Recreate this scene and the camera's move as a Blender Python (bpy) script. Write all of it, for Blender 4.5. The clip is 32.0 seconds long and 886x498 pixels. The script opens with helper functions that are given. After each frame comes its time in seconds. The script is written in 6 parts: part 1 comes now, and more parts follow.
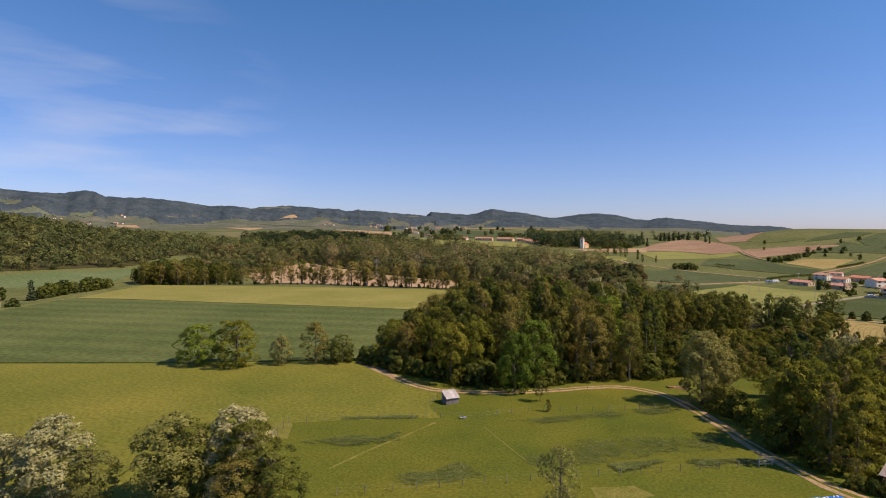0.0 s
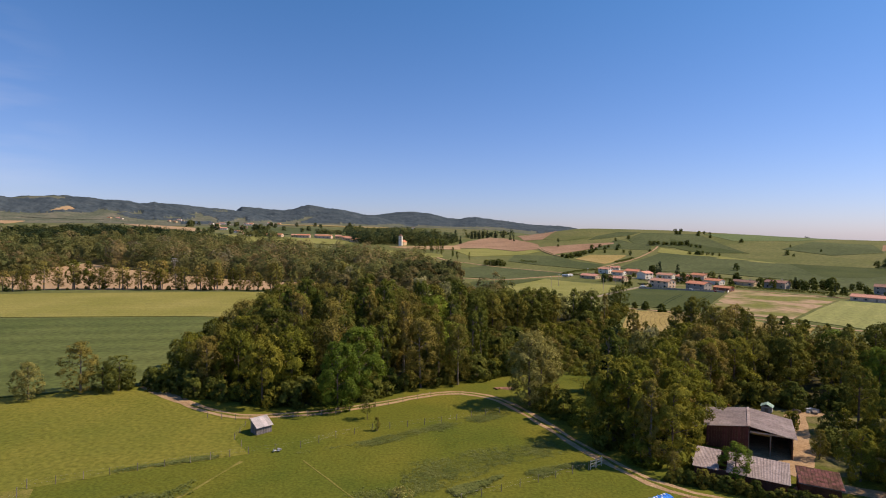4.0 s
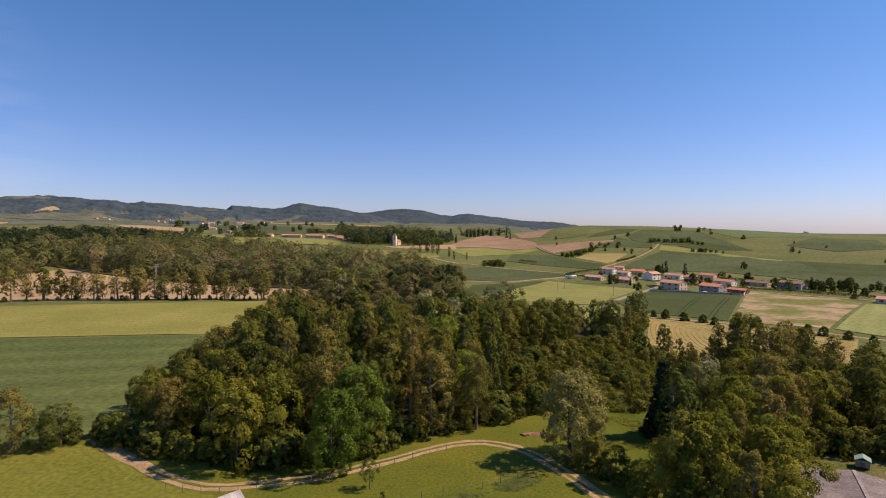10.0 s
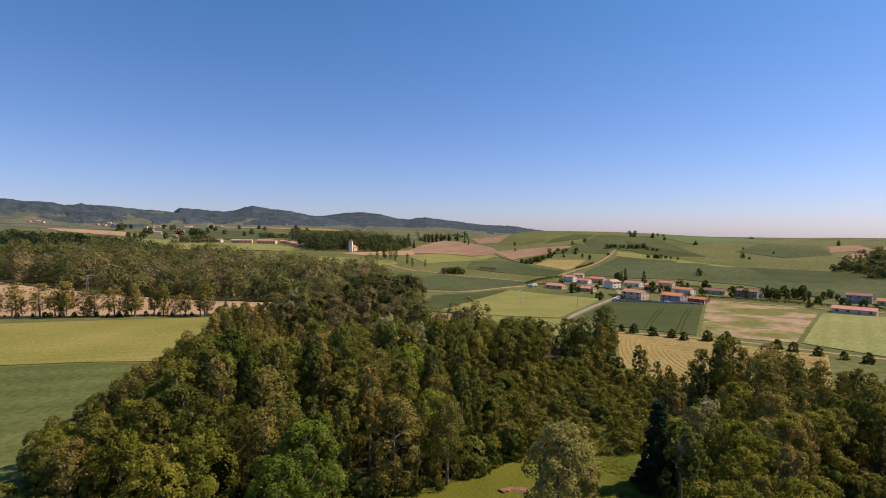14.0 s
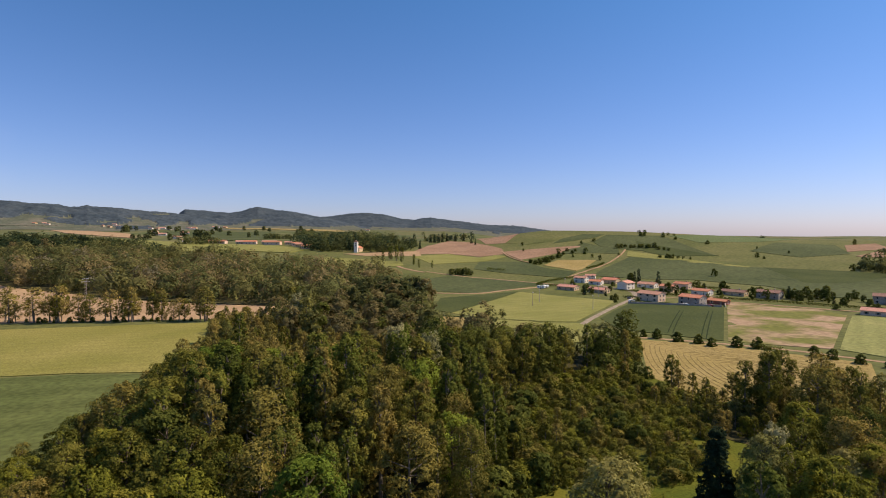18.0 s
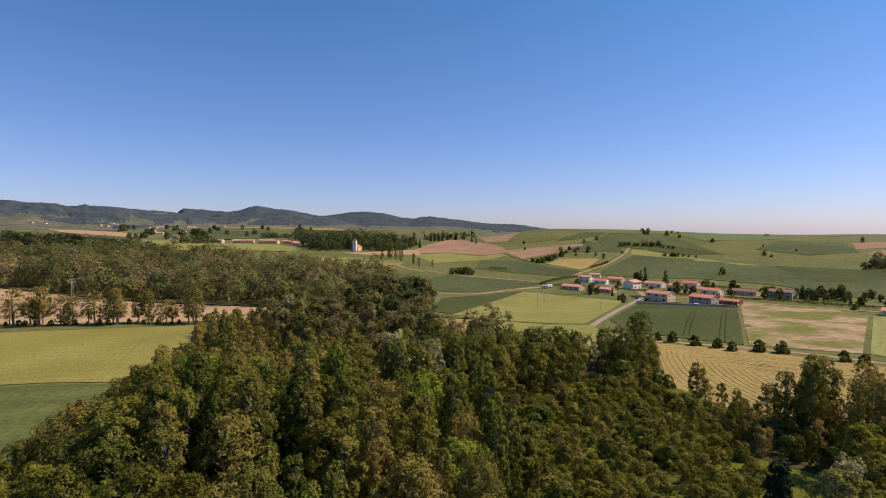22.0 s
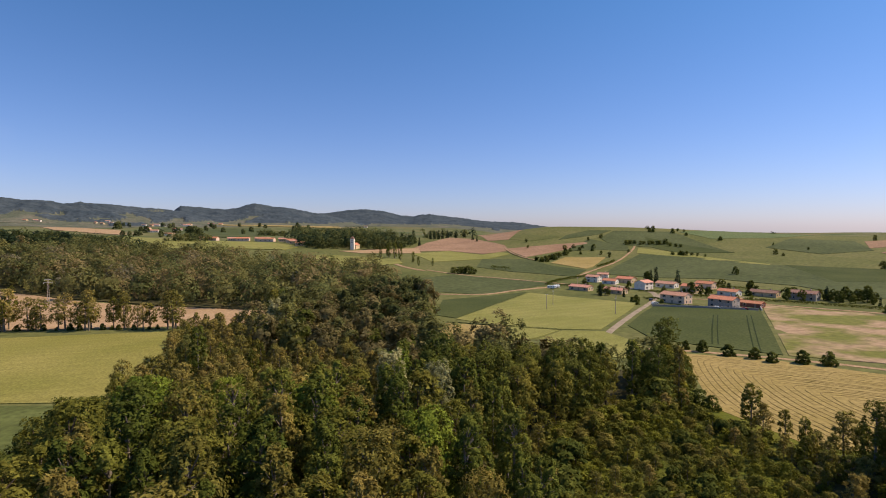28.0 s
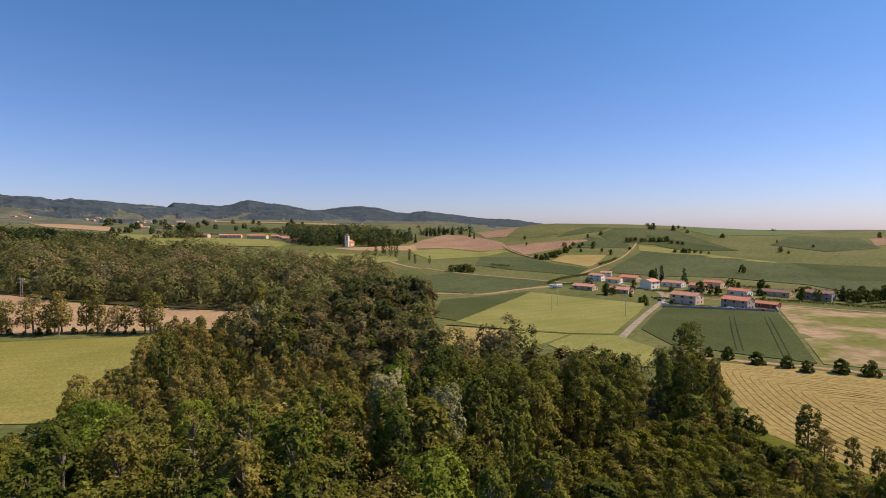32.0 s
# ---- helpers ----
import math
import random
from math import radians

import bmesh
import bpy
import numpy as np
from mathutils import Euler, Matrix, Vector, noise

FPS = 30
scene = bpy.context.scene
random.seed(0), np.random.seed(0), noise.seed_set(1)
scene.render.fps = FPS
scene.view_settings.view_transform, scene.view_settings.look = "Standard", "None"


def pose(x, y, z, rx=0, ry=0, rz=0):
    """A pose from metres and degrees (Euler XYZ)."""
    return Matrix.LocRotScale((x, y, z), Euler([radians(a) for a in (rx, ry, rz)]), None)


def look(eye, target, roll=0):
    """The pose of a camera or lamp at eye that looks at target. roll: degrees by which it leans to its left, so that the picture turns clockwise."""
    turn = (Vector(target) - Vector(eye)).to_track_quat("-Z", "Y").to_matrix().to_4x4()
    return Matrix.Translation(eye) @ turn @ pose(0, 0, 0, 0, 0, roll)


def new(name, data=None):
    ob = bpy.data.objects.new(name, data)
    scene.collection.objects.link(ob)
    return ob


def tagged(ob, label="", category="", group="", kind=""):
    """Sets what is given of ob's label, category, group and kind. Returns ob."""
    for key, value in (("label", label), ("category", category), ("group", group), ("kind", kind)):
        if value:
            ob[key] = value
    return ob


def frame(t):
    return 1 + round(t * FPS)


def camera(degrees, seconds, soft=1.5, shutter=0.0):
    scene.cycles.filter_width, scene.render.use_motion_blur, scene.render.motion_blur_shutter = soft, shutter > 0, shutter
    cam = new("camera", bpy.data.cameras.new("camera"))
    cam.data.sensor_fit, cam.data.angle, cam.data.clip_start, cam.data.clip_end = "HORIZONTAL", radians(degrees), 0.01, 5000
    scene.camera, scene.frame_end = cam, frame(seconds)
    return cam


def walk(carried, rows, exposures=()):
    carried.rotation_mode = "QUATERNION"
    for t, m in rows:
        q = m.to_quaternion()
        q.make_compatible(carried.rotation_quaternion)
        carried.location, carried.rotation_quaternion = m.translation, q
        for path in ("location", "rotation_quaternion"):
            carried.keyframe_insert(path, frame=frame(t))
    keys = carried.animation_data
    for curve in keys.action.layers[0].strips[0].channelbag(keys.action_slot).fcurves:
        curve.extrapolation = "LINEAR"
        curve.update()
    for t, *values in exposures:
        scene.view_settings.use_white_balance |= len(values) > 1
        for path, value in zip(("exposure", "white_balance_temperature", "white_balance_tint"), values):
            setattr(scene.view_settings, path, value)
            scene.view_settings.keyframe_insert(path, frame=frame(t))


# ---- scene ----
cam = camera(78.9, 32.0, soft=1.0)
PATH = [
    (0, 0.00, 0.00, 38.00, 88.28, -0.18, 21.21),
    (0.5, -0.73, 1.54, 38.00, 88.22, -0.28, 19.00),
    (1, -1.44, 3.06, 38.02, 88.16, -0.39, 14.50),
    (1.5, -2.07, 4.65, 38.05, 88.21, -0.58, 9.79),
    (2, -2.61, 6.29, 38.06, 88.20, -0.78, 5.10),
    (2.5, -3.09, 8.02, 38.06, 88.24, -0.95, 2.80),
    (3, -3.48, 9.76, 38.04, 88.25, -0.85, 2.59),
    (3.5, -3.92, 11.51, 38.05, 88.16, -0.78, 2.31),
    (5.5, -5.82, 18.58, 38.29, 88.06, -0.58, 1.62),
    (6, -6.33, 20.43, 38.46, 87.92, -0.56, 1.54),
    (6.5, -6.83, 22.33, 38.70, 87.97, -0.47, 1.41),
    (7, -7.34, 24.24, 39.04, 87.88, -0.46, 1.30),
    (7.5, -7.87, 26.26, 39.40, 87.83, -0.43, 1.22),
    (8, -8.36, 28.31, 39.80, 87.77, -0.33, 1.17),
    (8.5, -8.81, 30.38, 40.23, 87.75, -0.30, 1.16),
    (9, -9.18, 32.46, 40.64, 87.74, -0.24, 1.17),
    (9.5, -9.46, 34.43, 41.06, 87.71, -0.23, 1.17),
    (10, -9.66, 36.32, 41.48, 87.76, -0.17, 1.22),
    (10.5, -9.88, 38.20, 41.94, 87.78, -0.14, 1.28),
    (11, -10.16, 40.15, 42.46, 87.67, -0.25, 1.37),
    (11.5, -10.48, 42.18, 42.98, 87.67, -0.27, 0.46),
    (12, -10.85, 44.21, 43.57, 87.73, -0.37, -1.83),
    (12.5, -11.09, 46.19, 44.16, 87.78, -0.48, -3.35),
    (13, -11.26, 48.12, 44.67, 87.76, -0.36, -3.35),
    (13.5, -11.40, 49.98, 44.98, 87.80, -0.29, -3.34),
    (14, -11.51, 51.84, 45.07, 88.12, -0.27, -3.38),
    (14.5, -11.61, 53.66, 45.14, 88.11, -0.22, -3.33),
    (16.5, -12.89, 59.98, 45.15, 88.22, -0.13, -3.00),
    (17, -13.11, 61.63, 45.13, 88.27, -0.07, -2.95),
    (17.5, -13.27, 63.25, 45.13, 88.11, 0.01, -2.95),
    (18, -13.38, 64.92, 45.13, 88.14, -0.01, -2.87),
    (18.5, -13.46, 66.60, 45.08, 88.11, 0.04, -2.87),
    (19, -13.50, 68.28, 45.08, 88.22, 0.09, -2.83),
    (19.5, -13.53, 69.96, 45.04, 88.28, 0.10, -2.82),
    (20, -13.51, 71.64, 45.03, 88.29, 0.07, -2.85),
    (20.5, -13.48, 73.43, 44.96, 88.12, 0.11, -2.85),
    (21, -13.43, 75.24, 44.79, 88.15, 0.09, -2.86),
    (21.5, -13.37, 77.03, 44.60, 88.13, 0.11, -2.86),
    (22, -13.34, 78.80, 44.41, 88.02, 0.09, -2.89),
    (22.5, -13.37, 80.53, 44.26, 88.07, 0.05, -2.95),
    (23, -13.41, 82.23, 44.21, 88.15, 0.09, -2.98),
    (23.5, -13.48, 84.01, 44.26, 88.14, 0.13, -3.00),
    (24, -13.57, 85.84, 44.33, 88.23, 0.10, -2.96),
    (24.5, -13.65, 87.69, 44.39, 88.16, 0.09, -2.98),
    (25, -13.67, 89.54, 44.35, 88.17, 0.10, -3.00),
    (25.5, -13.69, 91.38, 44.31, 88.16, 0.14, -3.00),
    (27.5, -13.84, 99.05, 43.97, 87.82, 0.05, -2.99),
    (28, -13.93, 100.96, 44.01, 87.80, 0.06, -2.99),
    (28.5, -14.04, 102.97, 44.07, 87.72, 0.06, -3.05),
    (29, -14.11, 105.13, 44.13, 87.77, 0.05, -3.12),
    (29.5, -14.15, 107.29, 44.14, 87.62, -0.00, -3.15),
    (30, -14.21, 109.47, 44.07, 87.57, 0.03, -3.19),
    (30.5, -14.33, 111.65, 43.96, 87.56, 0.01, -3.22),
    (31, -14.48, 113.86, 43.86, 87.61, 0.02, -3.30),
    (31.5, -14.70, 116.13, 43.74, 87.61, 0.00, -3.39),
    (32, -14.96, 118.45, 43.64, 87.49, 0.01, -3.48),
]
walk(cam, [(t, pose(*p)) for t, *p in PATH], exposures=[(0, 0.06, 7300, 12), (32, 0.06, 7300, 12)])

# ---- light ----
SUN_AZ, SUN_EL = 84.0, 48.0
world = bpy.data.worlds.new("sky")
scene.world = world
world.use_nodes = True
wn = world.node_tree.nodes
sky = wn.new("ShaderNodeTexSky")
sky.sky_type = "NISHITA"
sky.sun_disc = False
sky.sun_elevation, sky.sun_rotation = radians(SUN_EL), radians(SUN_AZ)
sky.altitude, sky.air_density, sky.dust_density, sky.ozone_density = 600, 1.0, 0.6, 2.0
wn["Background"].inputs["Strength"].default_value = 0.114
tint = wn.new("ShaderNodeVectorMath")
tint.operation = "MULTIPLY"
wl = world.node_tree.links.new
wl(sky.outputs[0], tint.inputs[0])
# lavender near the horizon, deeper blue above
coords, split, height, deep = wn.new("ShaderNodeTexCoord"), wn.new("ShaderNodeSeparateXYZ"), wn.new("ShaderNodeMapRange"), wn.new("ShaderNodeMix")
deep.data_type = "RGBA"
deep.inputs[6].default_value, deep.inputs[7].default_value = (0.70, 0.74, 1.18, 1), (0.39, 0.82, 1.25, 1)
height.inputs["From Max"].default_value = 0.42
wl(coords.outputs["Generated"], split.inputs[0]), wl(split.outputs["Z"], height.inputs["Value"])
wl(height.outputs["Result"], deep.inputs[0]), wl(deep.outputs[2], tint.inputs[1])
# a thin veil of cirrus low in the north-west
stretch, wisps, fade = wn.new("ShaderNodeMapping"), wn.new("ShaderNodeTexNoise"), wn.new("ShaderNodeMapRange")
stretch.inputs["Scale"].default_value, stretch.inputs["Rotation"].default_value = (2.2, 2.2, 13.0), (0.10, 0.16, 0)
wisps.inputs["Scale"].default_value, wisps.inputs["Detail"].default_value = 1.7, 7
wl(coords.outputs["Generated"], stretch.inputs["Vector"]), wl(stretch.outputs["Vector"], wisps.inputs["Vector"])
fade.inputs["From Min"].default_value, fade.inputs["From Max"].default_value, fade.inputs["To Max"].default_value = 0.47, 0.78, 0.32
wl(wisps.outputs["Fac"], fade.inputs["Value"])
near, spot, veil = wn.new("ShaderNodeVectorMath"), wn.new("ShaderNodeMapRange"), wn.new("ShaderNodeMath")
near.operation, veil.operation = "DOT_PRODUCT", "MULTIPLY"
near.inputs[1].default_value = (-0.78, 0.61, 0.12)
wl(coords.outputs["Generated"], near.inputs[0]), wl(near.outputs["Value"], spot.inputs["Value"])
spot.inputs["From Min"].default_value, spot.inputs["From Max"].default_value = 0.955, 0.995
wl(fade.outputs["Result"], veil.inputs[0]), wl(spot.outputs["Result"], veil.inputs[1])
cloud = wn.new("ShaderNodeMix")
cloud.data_type = "RGBA"
cloud.inputs[7].default_value = (6.5, 6.6, 7.6, 1)
wl(veil.outputs[0], cloud.inputs[0]), wl(tint.outputs[0], cloud.inputs[6]), wl(cloud.outputs[2], wn["Background"].inputs["Color"])
sun = new("sun", bpy.data.lights.new("sun", "SUN"))
sun.data.energy, sun.data.angle, sun.data.color = 5.0, radians(0.5), (1.0, 0.88, 0.74)
sun_dir = Vector((math.sin(radians(SUN_AZ)) * math.cos(radians(SUN_EL)), math.cos(radians(SUN_AZ)) * math.cos(radians(SUN_EL)), math.sin(radians(SUN_EL))))
sun.matrix_world = look(sun_dir * 300, (0, 0, 0))

# ---- terrain: gentle valley floor, farmed hill, far wooded ridge ----
RISE_R = [0, 350, 480, 600, 850, 1100, 1500, 2000, 2400, 5200]
RISE_Z = [0, 0, -3, -1, 13, 24, 32, 46, 56, 56]
FARM_Z = [0, 0, -3, -1, 13, 22, 14, 10, 10, 10]
# far wooded hills: distance of the crest, width of the front and the back, and the crest's height by bearing
HILLS = [
    (3000, 760, 900, [-75, -65.6, -60.6, -58.8, -56.8, -54.8, -53.9, -53.3, -51.8, -50.4, -48.1, -46.2, -44.4, -42.6, -41.0, -39.4, -37.8, -35.4, -33.7, -32.6, -31.4, -30.8, -30.1, -29.6, -27.8, -25.6, -23.8, -22.0, -19.6, -16],
     [230, 227, 217, 205, 204, 222, 216, 199, 191, 196, 192, 178, 162, 167, 157, 170, 175, 169, 160, 159, 150, 149, 160, 153, 148, 134, 130, 115, 77, 30]),
    (3450, 760, 900, [-26, -24.1, -23.2, -22.9, -22.5, -21.0, -18.6, -17.6, -16.8, -16.0, -14.5, -13.4, -12.3, -10.7, -9.6, -7.9, -5.7, -3], [20, 74, 127, 146, 164, 157, 146, 156, 176, 184, 171, 162, 153, 133, 124, 100, 66, 30]),
    (4200, 900, 600, [-17, -14.5, -11.3, -9.6, -7.9, -6.8, -5.1, -3.3, -1.6, -0.4, 0.4, 1.3, 2.5, 4.3, 6.0, 7.2, 8.6, 10.1, 11.8, 15.2], [60, 96, 134, 147, 164, 177, 182, 166, 136, 127, 140, 145, 132, 119, 101, 90, 84, 84, 66, 28]),
]


def smooth(a, b, v):
    u = np.clip((v - a) / (b - a), 0, 1)
    return u * u * (3 - 2 * u)


def valley(x, y):
    """Height of the valley floor and the farmed hill."""
    x, y = np.asarray(x, float), np.asarray(y, float)
    r, az = np.hypot(x, y), np.degrees(np.arctan2(x, y))
    side = smooth(2, 12, az)
    z = np.interp(r, RISE_R, RISE_Z) * (1 - side) + np.interp(r, RISE_R, FARM_Z) * side
    roll = np.sin(x / 173 + 1.1) * np.cos(y / 211) + 0.6 * np.sin(x / 71 + y / 97)
    z = z + roll * 3.0 * smooth(600, 1500, r)
    z = z + 24 * smooth(3, 13, az) * np.exp(-(((r - 1080) / 190) ** 2)) * (1 - 0.62 * smooth(18, 38, az))
    return z + 50 * np.exp(-(((x + 770) / 190) ** 2) - ((y - 290) / 230) ** 2)


def land(x, y):
    """Height of the ground at x, y (numbers or arrays)."""
    x, y = np.asarray(x, float), np.asarray(y, float)
    r, az = np.hypot(x, y), np.degrees(np.arctan2(x, y))
    plain = valley(x, y)
    z = plain
    for crest, front, back, bearing, top in HILLS:
        u = np.clip((r - crest) / np.where(r < crest, front, back), -1, 1)
        spur = 1 - (0.13 + 0.07 * np.sin(az * 0.9 + r / 410 + 2.5 * np.sin(az / 3.1)) + 0.03 * np.sin(az * 2.9 - r / 190 + 3 * np.sin(az / 1.7))) * np.clip(-u * (1 + u) * 4, 0, 1)
        swell = 0.5 + 0.5 * np.cos(np.pi * u)
        z = np.maximum(z, plain + (np.interp(az, bearing, top, 0, 0) - plain) * swell * spur)
    return z


# ---- materials ----
def material(name, tones, scale=1.0, rough=0.9, fine=8.0, bump=0.3, metal=0.0, vary=0.0, island=0.0, through_light=0.0, stripe=None, sharp=0.2):
    """Mottled surface: two tones at a coarse scale (1/m), a fine grain, bump; vary: spread by object, island: spread by piece."""
    m = bpy.data.materials.new(name)
    m.use_nodes = True
    nt = m.node_tree
    nodes, link = nt.nodes, nt.links.new
    bsdf = nodes["Principled BSDF"]
    bsdf.inputs["Roughness"].default_value, bsdf.inputs["Metallic"].default_value = rough, metal
    bsdf.inputs["Specular IOR Level"].default_value = 0.25 if rough < 0.85 else 0.05
    where = nodes.new("ShaderNodeNewGeometry")
    coarse, grain = nodes.new("ShaderNodeTexNoise"), nodes.new("ShaderNodeTexNoise")
    for tex, s, d in ((coarse, scale, 5), (grain, scale * fine, 3)):
        tex.inputs["Scale"].default_value, tex.inputs["Detail"].default_value = s, d
        link(where.outputs["Position"], tex.inputs["Vector"])
    ramp = nodes.new("ShaderNodeValToRGB")
    ramp.color_ramp.elements[0].position, ramp.color_ramp.elements[1].position = 0.5 - sharp, 0.5 + sharp
    ramp.color_ramp.elements[0].color, ramp.color_ramp.elements[1].color = (*tones[0], 1), (*tones[1], 1)
    for n, tone in enumerate(tones[2:]):
        ramp.color_ramp.elements.new(0.4 + 0.2 * n).color = (*tone, 1)
    link(coarse.outputs["Fac"], ramp.inputs["Fac"])
    hsv = nodes.new("ShaderNodeHueSaturation")
    link(ramp.outputs["Color"], hsv.inputs["Color"])
    value = nodes.new("ShaderNodeMapRange")
    value.inputs["From Min"].default_value, value.inputs["From Max"].default_value = 0.3, 0.7
    value.inputs["To Min"].default_value, value.inputs["To Max"].default_value = 0.75, 1.25
    link(grain.outputs["Fac"], value.inputs["Value"])
    last = value.outputs["Result"]
    for amount, source in ((vary, "object"), (island, "island")):
        if amount:
            out = nodes.new("ShaderNodeObjectInfo").outputs["Random"] if source == "object" else where.outputs["Random Per Island"]
            spread, times = nodes.new("ShaderNodeMapRange"), nodes.new("ShaderNodeMath")
            spread.inputs["To Min"].default_value, spread.inputs["To Max"].default_value = 1 - amount, 1 + amount
            link(out, spread.inputs["Value"])
            times.operation = "MULTIPLY"
            link(last, times.inputs[0]), link(spread.outputs["Result"], times.inputs[1])
            last = times.outputs[0]
            if source == "object":
                hue = nodes.new("ShaderNodeMapRange")
                hue.inputs["To Min"].default_value, hue.inputs["To Max"].default_value = 0.5 + 0.05 * amount, 0.5 - 0.07 * amount
                link(out, hue.inputs["Value"]), link(hue.outputs["Result"], hsv.inputs["Hue"])
    if stripe:
        angle, width, depth = stripe
        turn, wave = nodes.new("ShaderNodeMapping"), nodes.new("ShaderNodeTexWave")
        turn.vector_type = "POINT"
        turn.inputs["Rotation"].default_value = (0, 0, radians(angle))
        wave.inputs["Scale"].default_value, wave.inputs["Distortion"].default_value = 0.314 / width, 1.2
        wave.inputs["Detail Scale"].default_value = 0.3
        link(where.outputs["Position"], turn.inputs["Vector"]), link(turn.outputs["Vector"], wave.inputs["Vector"])
        spread, times = nodes.new("ShaderNodeMapRange"), nodes.new("ShaderNodeMath")
        spread.inputs["To Min"].default_value, spread.inputs["To Max"].default_value = 1 - depth, 1 + depth
        link(wave.outputs["Fac"], spread.inputs["Value"])
        times.operation = "MULTIPLY"
        link(last, times.inputs[0]), link(spread.outputs["Result"], times.inputs[1])
        last = times.outputs[0]
    link(last, hsv.inputs["Value"])
    link(hsv.outputs["Color"], bsdf.inputs["Base Color"])
    if bump:
        b = nodes.new("ShaderNodeBump")
        b.inputs["Strength"].default_value, b.inputs["Distance"].default_value = bump, 0.15 / scale / fine
        link(grain.outputs["Fac"], b.inputs["Height"]), link(b.outputs["Normal"], bsdf.inputs["Normal"])
    if through_light:
        glow, mix = nodes.new("ShaderNodeBsdfTranslucent"), nodes.new("ShaderNodeMixShader")
        link(hsv.outputs["Color"], glow.inputs["Color"])
        mix.inputs[0].default_value = through_light
        link(bsdf.outputs[0], mix.inputs[1]), link(glow.outputs[0], mix.inputs[2])
        link(mix.outputs[0], nodes["Material Output"].inputs["Surface"])
    return m


MEADOW = material("meadow_grass", [(0.072, 0.092, 0.014), (0.148, 0.133, 0.020), (0.096, 0.109, 0.016)], 0.05, fine=40, bump=0.5)
WHEAT = material("green_wheat", [(0.052, 0.066, 0.020), (0.080, 0.092, 0.031)], 0.025, fine=40, bump=0.3)
BIGWHEAT = material("young_wheat", [(0.072, 0.092, 0.027), (0.126, 0.138, 0.045)], 0.02, fine=30, bump=0.15, stripe=(78, 15, 0.10))
BARLEY = material("ripening_barley", [(0.195, 0.182, 0.044), (0.262, 0.226, 0.066)], 0.03, fine=50, bump=0.3, stripe=(80, 6, 0.03))
RAPE = material("yellow_green_crop", [(0.185, 0.185, 0.05), (0.255, 0.235, 0.075)], 0.03, fine=50, stripe=(60, 9, 0.04))
TAN = material("bare_tan_soil", [(0.335, 0.215, 0.115), (0.42, 0.28, 0.16)], 0.04, fine=18)
PINK = material("pinkish_soil", [(0.25, 0.15, 0.09), (0.35, 0.22, 0.138)], 0.02, fine=18)
RAGGED = material("patchy_crop", [(0.36, 0.245, 0.15), (0.155, 0.155, 0.04)], 0.035, fine=9, sharp=0.07)
GREYGREEN = material("grey_green_crop", [(0.10, 0.135, 0.05), (0.14, 0.165, 0.07)], 0.02, fine=20)
PALE = material("pale_green_crop", [(0.20, 0.21, 0.07), (0.26, 0.25, 0.09)], 0.03, fine=20, stripe=(40, 8, 0.05))
ASPHALT = material("worn_road", [(0.24, 0.185, 0.13), (0.36, 0.29, 0.21)], 0.3, fine=12)
FARMLAND = material("far_farmland", [(0.075, 0.095, 0.036), (0.21, 0.16, 0.085), (0.105, 0.12, 0.045), (0.15, 0.14, 0.06)], 0.006, fine=6)
# far fields greyed and blued: the haze over them is in these tones
HAZY_PASTURE = material("hazy_far_pasture", [(0.108, 0.112, 0.074), (0.165, 0.150, 0.108), (0.094, 0.105, 0.070)], 0.015, fine=8)
HAZY_CROP = material("hazy_far_crop", [(0.110, 0.128, 0.082), (0.150, 0.160, 0.104)], 0.012, fine=8)
HAY = material("mown_hay", [(0.27, 0.20, 0.065), (0.34, 0.25, 0.10)], 0.04, fine=20)
# hill greens are desaturated a little to imitate haze in the colour
PASTURE = material("hill_pasture", [(0.096, 0.106, 0.034), (0.158, 0.150, 0.056), (0.116, 0.123, 0.040)], 0.014, fine=20)
HILLGREEN = material("hill_wheat", [(0.062, 0.076, 0.028), (0.100, 0.112, 0.046)], 0.012, fine=25, stripe=(35, 11, 0.02))
DIRT = material("dirt", [(0.29, 0.185, 0.10), (0.42, 0.28, 0.165)], 0.5, fine=6)
# leaf litter; its dark tone also serves as shade below the trees
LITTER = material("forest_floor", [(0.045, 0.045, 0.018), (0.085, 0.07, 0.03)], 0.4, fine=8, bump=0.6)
# bluish tones: distance haze is put into the forest colour
HAZY_FARWOOD = material("hazy_far_woodland", [(0.040, 0.055, 0.066), (0.072, 0.088, 0.096)], 0.012, fine=8, bump=0.6)
BARK = material("bark", [(0.09, 0.065, 0.045), (0.17, 0.13, 0.10)], 2.0, fine=6)
PALE_BARK = material("pale_bark", [(0.14, 0.115, 0.085), (0.24, 0.20, 0.155)], 1.5, fine=6)
